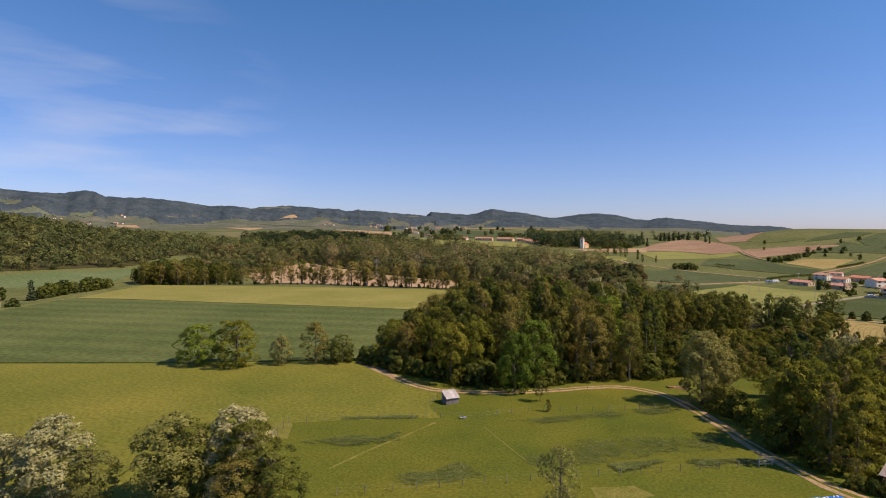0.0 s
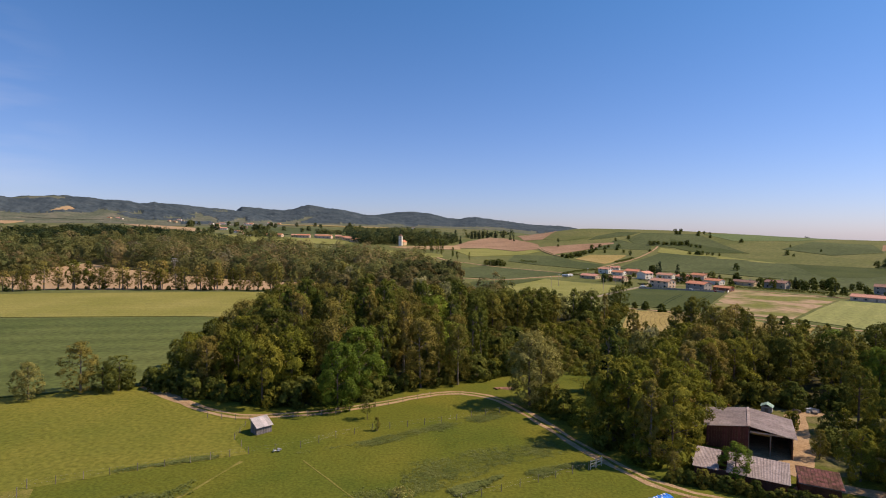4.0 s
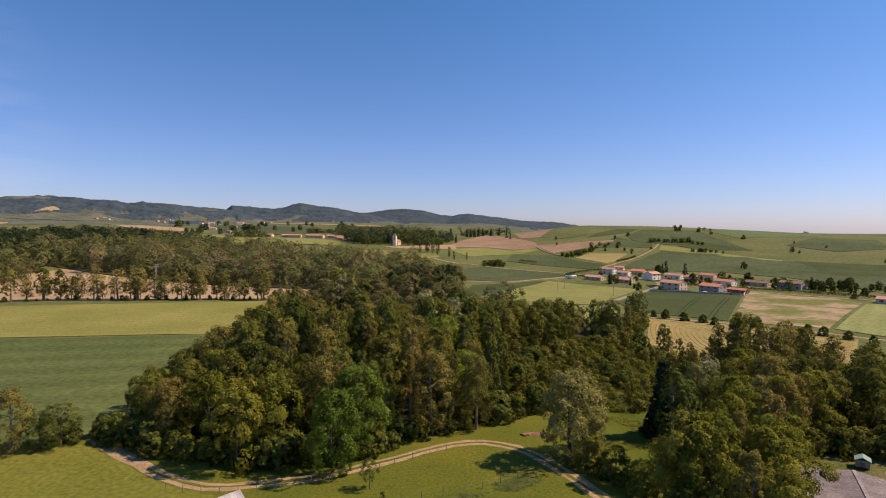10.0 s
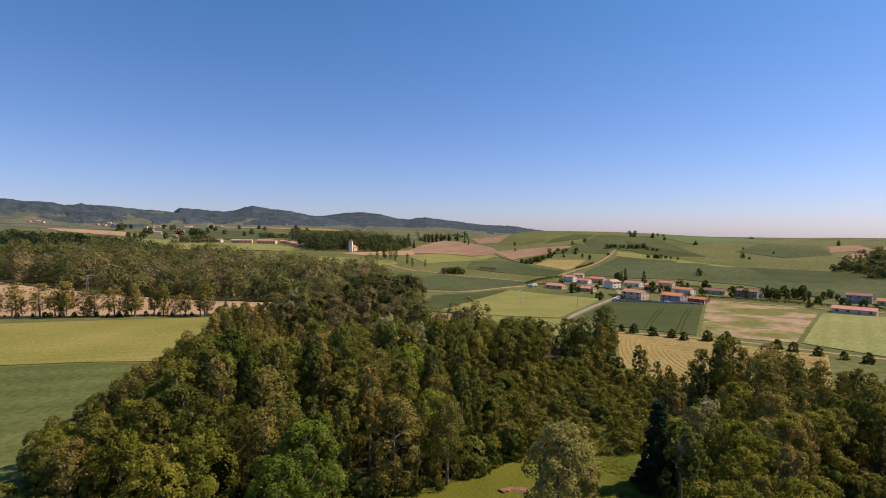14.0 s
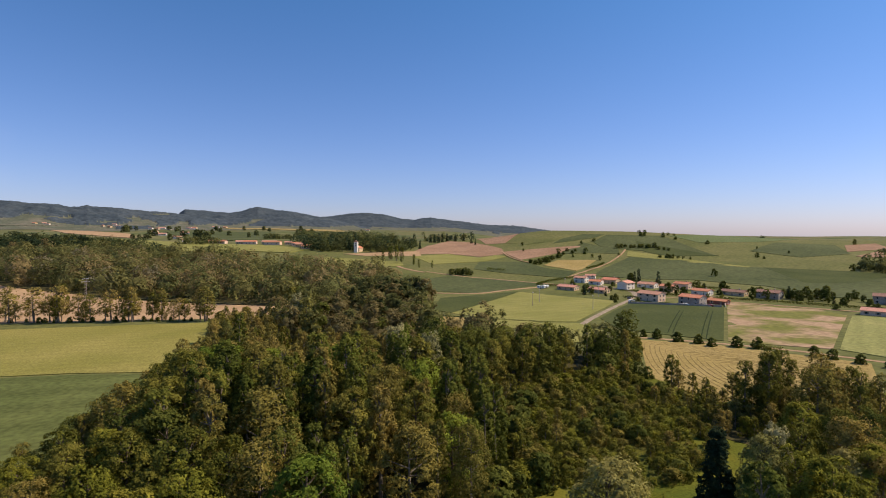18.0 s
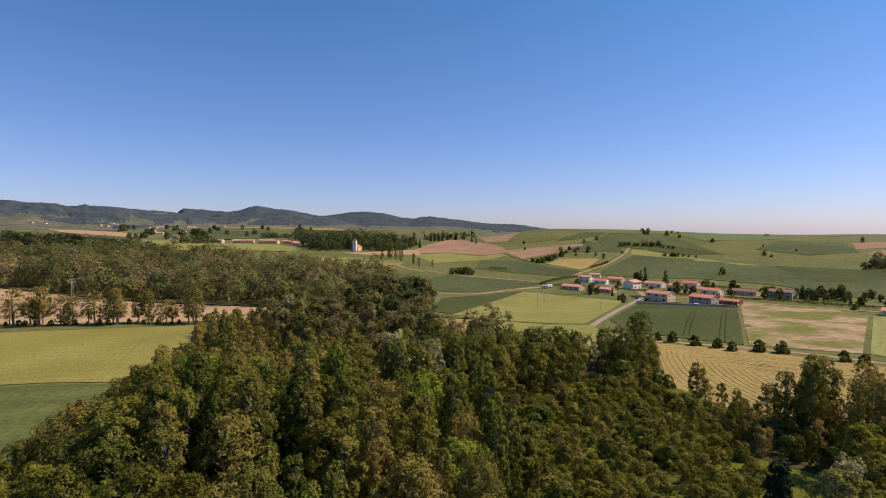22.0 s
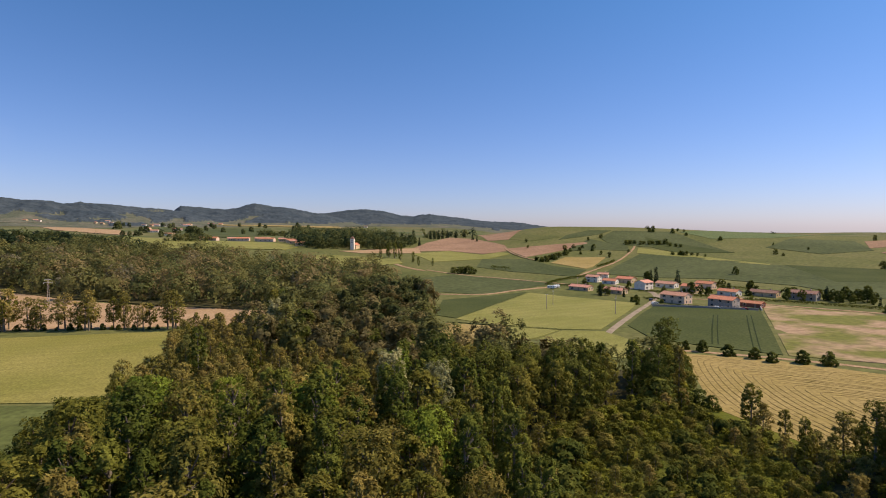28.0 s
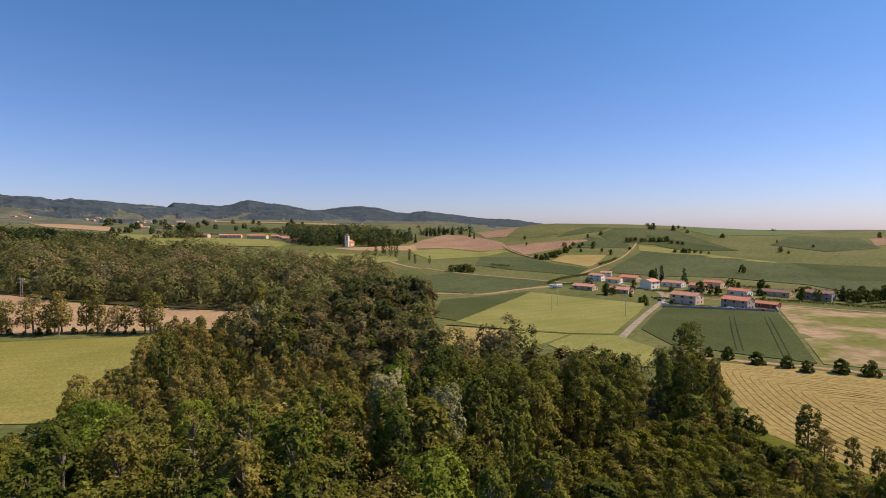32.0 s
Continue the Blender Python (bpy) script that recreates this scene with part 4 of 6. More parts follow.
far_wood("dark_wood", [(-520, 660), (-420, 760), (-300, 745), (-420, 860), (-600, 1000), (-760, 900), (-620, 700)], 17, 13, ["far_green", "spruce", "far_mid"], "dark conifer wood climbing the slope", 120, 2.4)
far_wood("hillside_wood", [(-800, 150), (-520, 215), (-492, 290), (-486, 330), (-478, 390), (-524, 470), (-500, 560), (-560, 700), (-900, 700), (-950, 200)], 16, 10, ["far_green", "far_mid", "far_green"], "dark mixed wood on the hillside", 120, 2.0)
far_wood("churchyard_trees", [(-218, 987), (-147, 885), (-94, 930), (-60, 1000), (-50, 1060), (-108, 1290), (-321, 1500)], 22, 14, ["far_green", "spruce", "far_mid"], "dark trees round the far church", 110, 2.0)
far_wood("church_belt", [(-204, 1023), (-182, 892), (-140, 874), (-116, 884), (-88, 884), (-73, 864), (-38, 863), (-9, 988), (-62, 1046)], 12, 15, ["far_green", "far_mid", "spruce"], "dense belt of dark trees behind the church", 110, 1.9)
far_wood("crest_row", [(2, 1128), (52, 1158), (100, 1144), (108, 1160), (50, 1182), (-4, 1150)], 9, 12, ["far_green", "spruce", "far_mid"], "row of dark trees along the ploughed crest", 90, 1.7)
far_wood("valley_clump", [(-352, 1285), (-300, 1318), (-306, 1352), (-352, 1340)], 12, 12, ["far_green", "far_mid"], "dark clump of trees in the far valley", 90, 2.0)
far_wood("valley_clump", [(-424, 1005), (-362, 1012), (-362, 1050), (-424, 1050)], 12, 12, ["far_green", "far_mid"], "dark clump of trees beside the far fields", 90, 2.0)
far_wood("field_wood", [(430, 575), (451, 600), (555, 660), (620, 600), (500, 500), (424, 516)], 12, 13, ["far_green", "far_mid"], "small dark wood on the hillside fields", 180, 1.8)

row = random.Random(31)
for x, y in scatter([(-372, 296), (-352, 302), (-330, 308), (-300, 334), (-318, 346), (-372, 352), (-410, 346)], 7.5, row):
    plant(row.choice(["ash_far", "alder_far", "oak_far", "hedgerow_green"]), x + row.uniform(-3, 3), y + row.uniform(-4, 4), row.uniform(6, 18), "copse at the end of the barley", broad=row.uniform(0.9, 1.4))
# rows of trees along the barley field, with gaps between the trunks
row = random.Random(11)
for k in range(58):
    u = (k + row.uniform(-0.9, 0.9)) / 57
    if noise.noise((u * 9, 2.2, 0)) < -0.42:
        continue
    x, y = -352 + 236 * u, 301 + 48 * min(1, u * 2.2) + row.uniform(-3, 4) - 10 * max(0, u - 0.5)
    plant(row.choice(["hedgerow", "hedgerow", "hedgerow", "hedgerow_green", "alder_far"]), x, y, row.uniform(10, 19), "trees along the barley field", broad=row.uniform(0.9, 1.35))
for k in range(40):
    u = (k + row.random()) / 40
    plant("bush", -352 + 236 * u, 300 + 48 * min(1, u * 2.2) - 10 * max(0, u - 0.5), row.uniform(1.2, 2.8), "low scrub under the tree row")


# ---- shapes for buildings and small things ----
def box(bm, x0, y0, z0, x1, y1, z1, m=None):
    got = bmesh.ops.create_cube(bm, size=1, matrix=Matrix.Translation(((x0 + x1) / 2, (y0 + y1) / 2, (z0 + z1) / 2)) @ Matrix.Diagonal((abs(x1 - x0), abs(y1 - y0), abs(z1 - z0), 1)))
    if m:
        bmesh.ops.transform(bm, matrix=m, verts=got["verts"])
    return got["verts"]


def boxed(x0, y0, z0, x1, y1, z1, bevel=0.0):
    bm = bmesh.new()
    box(bm, x0, y0, z0, x1, y1, z1)
    if bevel:
        bmesh.ops.bevel(bm, geom=bm.edges[:], offset=bevel, segments=1, affect="EDGES")
    return bm


def base(name, x, y, turn=0.0, up=0.0, z=None):
    ob = new(name)
    ob.matrix_basis = pose(x, y, (ground_z(x, y) if z is None else z) + up, 0, 0, turn)
    return ob


def prism(outline, y0, y1):
    """A solid of an x-z outline between two y planes."""
    bm = bmesh.new()
    a = [bm.verts.new((x, y0, z)) for x, z in outline]
    b = [bm.verts.new((x, y1, z)) for x, z in outline]
    n = len(outline)
    bm.faces.new(a), bm.faces.new(b[::-1])
    for k in range(n):
        bm.faces.new((a[k], b[k], b[(k + 1) % n], a[(k + 1) % n]))
    bmesh.ops.recalc_face_normals(bm, faces=bm.faces[:])
    return bm


def ribbon(name, points, width, mat, rise, label, category, wobble=0.25, seed=1):
    """A lane that follows the ground along a smoothed line."""
    rr = random.Random(seed)
    pts = [Vector(p) for p in points]
    line = []
    for k in range(len(pts) - 1):
        p0, p1, p2, p3 = pts[max(k - 1, 0)], pts[k], pts[k + 1], pts[min(k + 2, len(pts) - 1)]
        n = max(2, int((p2 - p1).length / 3))
        for i in range(n):
            u = i / n
            line.append(0.5 * (2 * p1 + (p2 - p0) * u + (2 * p0 - 5 * p1 + 4 * p2 - p3) * u * u + (3 * p1 - p0 - 3 * p2 + p3) * u ** 3))
    line.append(pts[-1])
    verts, faces = [], []
    for k, p in enumerate(line):
        d = (line[min(k + 1, len(line) - 1)] - line[max(k - 1, 0)]).normalized()
        across = Vector((-d.y, d.x))
        for s, drop in ((-1.12, -0.3), (-1, 0), (0, 0.02), (1, 0), (1.12, -0.3)):
            q = p + across * s * (width / 2 + rr.uniform(-wobble, wobble) * (s != 0))
            verts.append((q.x, q.y, ground_z(q.x, q.y) + rise + drop))
        if k:
            for i in range(4):
                a = (k - 1) * 5 + i
                faces.append((a, a + 5, a + 6, a + 1))
    ob = new(name, mesh_of(name, verts, [f[::-1] for f in faces], mat))
    return tagged(ob, label, category, kind="structure")


TILE = [material("roof_tiles_" + n, t, 0.9, rough=0.8, fine=6, bump=0.6, vary=0.12) for n, t in
        (("orange", [(0.48, 0.185, 0.095), (0.58, 0.255, 0.14)]), ("pink", [(0.49, 0.235, 0.155), (0.58, 0.30, 0.205)]), ("brown", [(0.22, 0.12, 0.08), (0.30, 0.17, 0.12)]))]
RENDERED = {n: material("render_" + n, t, 0.5, fine=10, bump=0.15) for n, t in
            (("white", [(0.76, 0.67, 0.56), (0.84, 0.75, 0.63)]), ("cream", [(0.60, 0.43, 0.26), (0.68, 0.50, 0.32)]), ("grey", [(0.34, 0.29, 0.25), (0.43, 0.37, 0.32)]),
             ("salmon", [(0.70, 0.49, 0.35), (0.79, 0.57, 0.43)]), ("red", [(0.26, 0.11, 0.08), (0.34, 0.15, 0.11)]))}
PANE = material("window_glass", [(0.02, 0.025, 0.03), (0.04, 0.045, 0.05)], 1.0, rough=0.08, bump=0)
SHUTTER = material("shutter_paint", [(0.34, 0.24, 0.18), (0.42, 0.31, 0.24)], 2.0)
FRAME = material("window_frame_paint", [(0.7, 0.7, 0.68), (0.78, 0.78, 0.76)], 2.0)
STONE = material("chimney_stone", [(0.34, 0.28, 0.24), (0.45, 0.38, 0.33)], 2.0)
WOOD_GREY = material("weathered_boards", [(0.30, 0.28, 0.27), (0.44, 0.41, 0.40)], 1.2, fine=8, vary=0.2)
WOOD_POST = material("fence_post_wood", [(0.17, 0.14, 0.11), (0.27, 0.23, 0.19)], 3.0, vary=0.2)
WOOD_PALE = material("pale_timber", [(0.45, 0.36, 0.27), (0.58, 0.49, 0.38)], 2.0, vary=0.15)
# red darkened by a third: the barn front's shade is in this colour
WOOD_RED = material("red_brown_boards", [(0.10, 0.042, 0.030), (0.155, 0.066, 0.046)], 1.0, fine=8, vary=0.2)
SHEET = material("fibre_cement_sheet", [(0.25, 0.195, 0.18), (0.37, 0.30, 0.28)], 0.35, fine=9, bump=0.2, vary=0.1)
OLDTILE = material("old_dark_tiles", [(0.085, 0.042, 0.034), (0.17, 0.085, 0.065)], 1.2, fine=6, vary=0.35)
METAL = material("galvanised_metal", [(0.45, 0.46, 0.47), (0.60, 0.61, 0.62)], 1.5, rough=0.45, metal=0.7)
RUST = material("rusty_metal", [(0.22, 0.08, 0.04), (0.36, 0.15, 0.08)], 2.0, rough=0.8, metal=0.2)
TARP = material("blue_tarpaulin", [(0.03, 0.16, 0.55), (0.06, 0.26, 0.75)], 1.5, rough=0.35)
WHITE = material("white_paint", [(0.72, 0.72, 0.70), (0.82, 0.82, 0.80)], 1.0, rough=0.4)
CAR_DARK = material("dark_car_paint", [(0.03, 0.035, 0.045), (0.05, 0.055, 0.07)], 1.0, rough=0.25)
CAR_RED = material("red_car_paint", [(0.35, 0.04, 0.03), (0.42, 0.06, 0.05)], 1.0, rough=0.3)
RUBBER = material("tyre_rubber", [(0.02, 0.02, 0.02), (0.035, 0.035, 0.035)], 3.0)
GREEN_PAINT = material("faded_green_sheet", [(0.22, 0.32, 0.27), (0.30, 0.40, 0.35)], 1.0)
LOG_END = material("cut_logs", [(0.24, 0.15, 0.09), (0.38, 0.26, 0.17)], 3.0, vary=0.25)
SOIL = material("dark_earth", [(0.20, 0.10, 0.065), (0.30, 0.16, 0.11)], 0.8, fine=8)
PRESSED = material("pressed_crop", [(0.022, 0.034, 0.012), (0.034, 0.046, 0.016)], 0.5)
STEEL = material("fence_wire", [(0.28, 0.28, 0.28), (0.4, 0.4, 0.4)], 3.0, rough=0.5, metal=0.5)


def house(x, y, turn, length, width, eaves, walls, tiles, label, rise=None, name="house", windows=None, chimney=True):
    """Gabled house: ridge along its own x; the front faces its own -y."""
    ob = base(name, x, y, turn, -0.2)
    h = rise or width * 0.17
    bm = prism([(-width / 2, 0), (width / 2, 0), (width / 2, eaves), (0, eaves + h), (-width / 2, eaves)], -length / 2, length / 2)
    bmesh.ops.rotate(bm, cent=(0, 0, 0), matrix=Matrix.Rotation(radians(-90), 3, "Z"), verts=bm.verts[:])
    part("wall", bm, RENDERED[walls], ob)
    t, over = 0.22, 0.55
    slope = h / (width / 2)
    low = eaves - over * slope
    out = width / 2 + over
    bm = prism([(-out, low + 0.02), (0, eaves + h + 0.02), (out, low + 0.02), (out, low + t), (0, eaves + h + t), (-out, low + t)], -length / 2 - 0.4, length / 2 + 0.4)
    bmesh.ops.rotate(bm, cent=(0, 0, 0), matrix=Matrix.Rotation(radians(-90), 3, "Z"), verts=bm.verts[:])
    roof = part("roof", bm, tiles, ob, "clay tiled roof")
    part("ridge", boxed(-length / 2 - 0.4, -0.16, eaves + h + t - 0.05, length / 2 + 0.4, 0.16, eaves + h + t + 0.1, 0.05), tiles, roof)
    if chimney:
        c = part("chimney", boxed(length * 0.18, 0.4, eaves, length * 0.18 + 0.8, 1.1, eaves + h + 1.1, 0.04), STONE, roof)
    storeys = 2 if eaves > 4.3 else 1
    count = windows or max(2, int(length / 4.6))
    for s in range(storeys):
        z = 1.0 + 2.65 * s
        for k in range(count):
            cx = -length / 2 + (k + 0.5) * length / count
            wide = 0.55
            if s == 0 and k == count // 2:
                d = part("door", boxed(cx - 0.5, -width / 2 - 0.06, 0.2, cx + 0.5, -width / 2 + 0.1, 2.3), SHUTTER, ob)
                continue
            w = part("window", boxed(cx - wide - 0.08, -width / 2 - 0.05, z - 0.08, cx + wide + 0.08, -width / 2 + 0.1, z + 1.33), FRAME, ob)
            part("pane", boxed(cx - wide, -width / 2 - 0.07, z, cx + wide, -width / 2, z + 1.25), PANE, w)
            for side in (-1, 1):
                a = cx + side * (wide + 0.1)
                part("shutter", boxed(min(a, a + side * wide), -width / 2 - 0.09, z - 0.03, max(a, a + side * wide), -width / 2 - 0.03, z + 1.28), SHUTTER, w)
        for k in (-0.22, 0.22):
            w = part("window", boxed(length / 2 - 0.1, k * width - 0.58, z - 0.08, length / 2 + 0.05, k * width + 0.58, z + 1.33), FRAME, ob)
            part("pane", boxed(length / 2, k * width - 0.5, z, length / 2 + 0.07, k * width + 0.5, z + 1.25), PANE, w)
    return tagged(ob, label, "house", "village houses")


TURN = -57
for x, y, turn, length, width, eaves, walls, tone, text in [
        (111, 499, -48, 16, 8, 2.9, "cream", 1, "long low cream house with a pink tiled roof"),
        (138, 551, -45, 11, 8, 4.6, "white", 1, "white two-storey house with a pink roof"),
        (153, 570, -25, 9, 7, 4.6, "white", 1, "small white house at the village edge"),
        (147, 536, -40, 11, 8, 3.0, "white", 0, "white bungalow with an orange tiled roof"),
        (163, 543, -50, 14, 9, 3.6, "cream", 0, "cream house with a broad orange roof"),
        (160, 501, 34, 11, 9, 5.4, "white", 1, "bright white two-storey house with gable front"),
        (182, 509, -52, 15, 8, 3.3, "white", 1, "white house with a low pink roof"),
        (130, 480, -52, 15, 8, 2.9, "cream", 1, "cream bungalow beside dark conifers"),
        (148, 426, TURN, 16, 9, 5.3, "salmon", 1, "large pale salmon house with two storeys"),
        (188, 484, TURN, 12, 8, 4.2, "cream", 0, "cream house with an orange tiled roof"),
        (208, 500, TURN, 13, 8, 4.2, "salmon", 0, "salmon house half hidden by trees"),
        (165, 403, TURN, 14, 9, 5.2, "grey", 0, "grey two-storey house with red tiled roof"),
        (203, 461, TURN, 13, 8, 3.4, "white", 0, "white house with a red tiled roof"),
        (225, 456, -54, 17, 8, 3.0, "cream", 2, "long low house with a brown roof"),
        (240, 438, -54, 15, 9, 4.6, "grey", 2, "grey house with a brown hipped roof"),
        (247, 350, -48, 21, 8, 2.9, "salmon", 1, "long single-storey house with pink roof"),
        (297, 404, -45, 14, 9, 5.4, "grey", 2, "tall grey house at the end of the village"),
        (307, 388, -45, 17, 9, 3.2, "cream", 0, "low outbuilding with an orange tiled roof")]:
    house(x, y, turn, length, width, eaves, walls, TILE[tone], text)
house(184, 406, TURN, 12, 6, 2.6, "red", TILE[0], "red timber outbuilding with a tiled roof", name="outbuilding", chimney=False)

ribbon("village_road", [(66, 320), (82, 346), (104, 382), (130, 423), (150, 456), (166, 476), (190, 470), (215, 440)], 2.9, ASPHALT, 0.1, "pale asphalt road leading into the village", "road", 0.1)
ribbon("village_street", [(150, 456), (158, 486), (150, 512), (146, 530)], 4.0, ASPHALT, 0.12, "narrow pale street between the houses", "road", 0.1)
ribbon("garden_drive", [(150, 452), (172, 446), (190, 440), (204, 448)], 3.0, DIRT, 0.14, "dusty drive behind the grey house", "lane", 0.3)
ribbon("field_lane", [(-2, 647), (24, 617), (61, 584), (104, 541), (125, 520)], 3.0, DIRT, 0.3, "pale dirt lane between the green fields", "lane")
ribbon("field_lane", [(-14, 486), (32, 479), (60, 498), (84, 513), (98, 516)], 3.5, DIRT, 0.3, "dirt lane past the dark crop field", "lane")
ribbon("field_lane", [(134, 586), (160, 622), (211, 690), (264, 778), (282, 812)], 2.2, DIRT, 0.7, "dirt lane climbing the hill", "lane")
ribbon("field_lane", [(112, 850), (112, 790), (118, 742), (126, 715)], 2.2, DIRT, 0.9, "dirt track across the ploughed field", "lane")
ribbon("field_lane", [(-37, 702), (-24, 669), (-4, 640)], 4.0, DIRT, 0.4, "pale dirt lane by the poplars", "lane")
ribbon("field_lane", [(196, 417), (232, 381), (262, 355), (300, 330)], 3.5, DIRT, 0.35, "dirt lane along the gardens", "lane")
ribbon("field_lane", [(70, 291), (82, 288), (106, 276), (128, 262), (146, 244), (165, 228)], 2.6, DIRT, 0.1, "dirt lane between the hay and the crops", "lane")


def wall_run(points, height, mat, label, name="garden_wall"):
    ob = base(name, *points[0])
    ox, oy, oz = ob.location
    for (ax, ay), (bx, by) in zip(points, points[1:]):
        length, turn = math.hypot(bx - ax, by - ay), math.atan2(by - ay, bx - ax)
        bm = boxed(0, -0.18, -0.8, length, 0.18, height, 0.03)
        bmesh.ops.transform(bm, matrix=Matrix.Translation((ax - ox, ay - oy, ground_z((ax + bx) / 2, (ay + by) / 2) - oz)) @ Matrix.Rotation(turn, 4, "Z"), verts=bm.verts[:])
        part("wall_panel", bm, mat, ob)
        cop = boxed(0, -0.24, height, length, 0.24, height + 0.08, 0.02)
        bmesh.ops.transform(cop, matrix=Matrix.Translation((ax - ox, ay - oy, ground_z((ax + bx) / 2, (ay + by) / 2) - oz)) @ Matrix.Rotation(turn, 4, "Z"), verts=cop.verts[:])
        part("coping", cop, STONE, ob)
    return tagged(ob, label, "wall")


wall_run([(124, 407), (142, 401), (160, 394), (176, 388)], 1.3, RENDERED["grey"], "grey garden wall along the crop field")
wall_run([(178, 388), (186, 402), (192, 414)], 1.1, RENDERED["white"], "white garden wall beside the patchy field")


def hedge(points, height, label):
    """Clipped hedge: a mound of leaves along a line."""
    g = np.random.default_rng(int(points[0][0] * 7 + points[0][1]) % 9999)
    spots = []
    for (ax, ay), (bx, by) in zip(points, points[1:]):
        n = int(math.hypot(bx - ax, by - ay) * 26)
        u = g.uniform(0, 1, n)
        x, y = ax + u * (bx - ax), ay + u * (by - ay)
        a = g.uniform(0, np.pi, n)
        spots.append(np.stack([x + np.cos(a) * height * 0.45, y + g.normal(0, 0.3, n), land(x, y) + np.sin(a) ** 0.5 * height * g.uniform(0.6, 1.05, n)], 1))
    spots = np.concatenate(spots)
    v, q = leaf_quads(spots, unit(g, len(spots)), 0.55, g)
    ob = new("hedge", mesh_np("hedge", v, q, LEAF["dark"]))
    return tagged(ob, label, "hedge")


hedge([(92, 530), (108, 556), (126, 574), (146, 590)], 2.2, "tall dark hedge behind the village edge")
hedge([(136, 446), (146, 442), (156, 438)], 1.6, "clipped dark hedge round a garden")
hedge([(168, 462), (180, 456), (192, 448)], 1.6, "dark green hedge between two gardens")
hedge([(196, 424), (206, 442), (214, 452)], 1.5, "clipped dark hedge beside the lane")
hedge([(170, 530), (190, 522), (214, 506), (236, 486)], 2.0, "overgrown dark hedge behind the houses")
hedge([(150, 486), (166, 480), (176, 474)], 1.4, "low dark hedge along the street")
hedge([(126, 410), (144, 404), (150, 402)], 1.4, "dark green garden hedge behind the wall")
hedge([(200, 440), (214, 428), (232, 412), (256, 388)], 1.8, "dark green hedge along the gardens")
hedge([(118, 520), (100, 524), (92, 512)], 1.8, "dark hedge at the village edge")
hedge([(256, 388), (282, 366), (300, 350)], 1.8, "dark hedge beside the field lane")
hedge([(175, 650), (185, 662), (196, 674), (210, 695)], 2.4, "scrubby hedge between the hill fields")
hedge([(66, 656), (70, 648), (76, 645), (82, 641)], 3.6, "short dark hedge in the green field")

row = random.Random(21)
for x, y, h, kind in [(114, 466, 8, "conifer"), (128, 459, 6, "conifer"), (182, 472, 8, "field_tree"), (186, 537, 13, "conifer"), (179, 538, 9, "field_tree"), (198, 524, 12, "conifer"), (212, 486, 8, "field_tree"),
                      (221, 491, 5, "conifer"), (228, 476, 8, "field_tree"), (226, 436, 8, "field_tree"), (233, 431, 7, "field_tree"), (250, 432, 9, "conifer"), (252, 424, 7, "field_tree"), (266, 436, 8, "field_tree"),
                      (270, 430, 6, "field_tree"), (279, 434, 9, "field_tree"), (125, 431, 4, "bush"), (262, 428, 7, "field_tree"), (268, 421, 9, "field_tree"), (260, 403, 6, "conifer"), (265, 401, 5, "bush"), (275, 392, 5, "bush"), (283, 384, 5, "bush")]:
    plant(kind, x, y, h, "village trees")
for x, y, h, kind in [(117, 473, 9, "field_tree"), (121, 470, 7, "field_tree"), (189, 554, 12, "conifer"), (184, 550, 10, "field_tree"), (185, 466, 8.5, "field_tree"), (188, 462, 7, "field_tree"), (228, 477, 8, "field_tree"), (227, 468, 7, "field_tree"), (235, 445, 8, "field_tree"), (239, 447, 9, "field_tree"), (250, 438, 8, "field_tree"), (251, 433, 8.5, "field_tree"),
                      (253, 430, 9, "field_tree"), (253, 424, 7, "field_tree"), (256, 418, 7, "field_tree"), (269, 429, 9, "field_tree"), (264, 413, 7, "field_tree"), (133, 492, 4, "bush"), (143, 491, 4.5, "bush"), (122, 430, 4, "bush"), (119, 415, 3, "bush"), (167, 483, 4.5, "bush"), (177, 473, 4.5, "bush"), (222, 493, 6, "field_tree"),
                      (156, 520, 4.5, "bush"), (172, 524, 5.5, "field_tree"), (128, 500, 4.5, "bush"), (120, 512, 5, "field_tree"), (126, 538, 5, "bush"), (138, 424, 3, "bush"), (159, 434, 4.5, "field_tree"), (176, 431, 4.5, "bush"), (193, 436, 5, "field_tree"), (196, 474, 5, "bush"), (209, 472, 5.5, "field_tree"), (215, 458, 5, "bush"),
                      (248, 452, 6, "field_tree"), (276, 424, 7, "field_tree"), (284, 420, 7, "field_tree"), (288, 412, 6, "field_tree"), (292, 424, 8, "field_tree"), (262, 372, 5, "bush"), (240, 376, 4.5, "bush"), (270, 360, 5, "field_tree"), (300, 372, 6, "field_tree"), (312, 366, 6, "field_tree"), (318, 398, 8, "field_tree")]:
    plant(kind, x, y, h * 0.8, "garden trees of the village")
for x, y, h in [(276, 827, 11), (283, 830, 10), (290, 833, 9), (295, 823, 9), (301, 826, 8), (306, 820, 10), (311, 822, 9), (316, 816, 10), (321, 822, 8), (327, 818, 12), (324, 800, 8), (330, 794, 7), (333, 788, 7), (368, 969, 8), (378, 970, 9), (398, 943, 7), (404, 938, 7), (410, 930, 6), (295, 732, 7), (305, 726, 8), (314, 722, 6),
                (126, 714, 8), (131, 710, 8), (137, 716, 9), (143, 722, 9), (149, 732, 9), (156, 741, 9), (163, 750, 8), (171, 760, 8), (178, 770, 7), (187, 814, 8), (200, 817, 8), (211, 814, 7), (225, 811, 9), (24, 622, 10), (29, 619, 11), (33, 621, 11), (38, 618, 12), (43, 617, 8)]:
    plant("field_tree", x, y, h * 0.62, "trees on the farmed hill", broad=1.5)
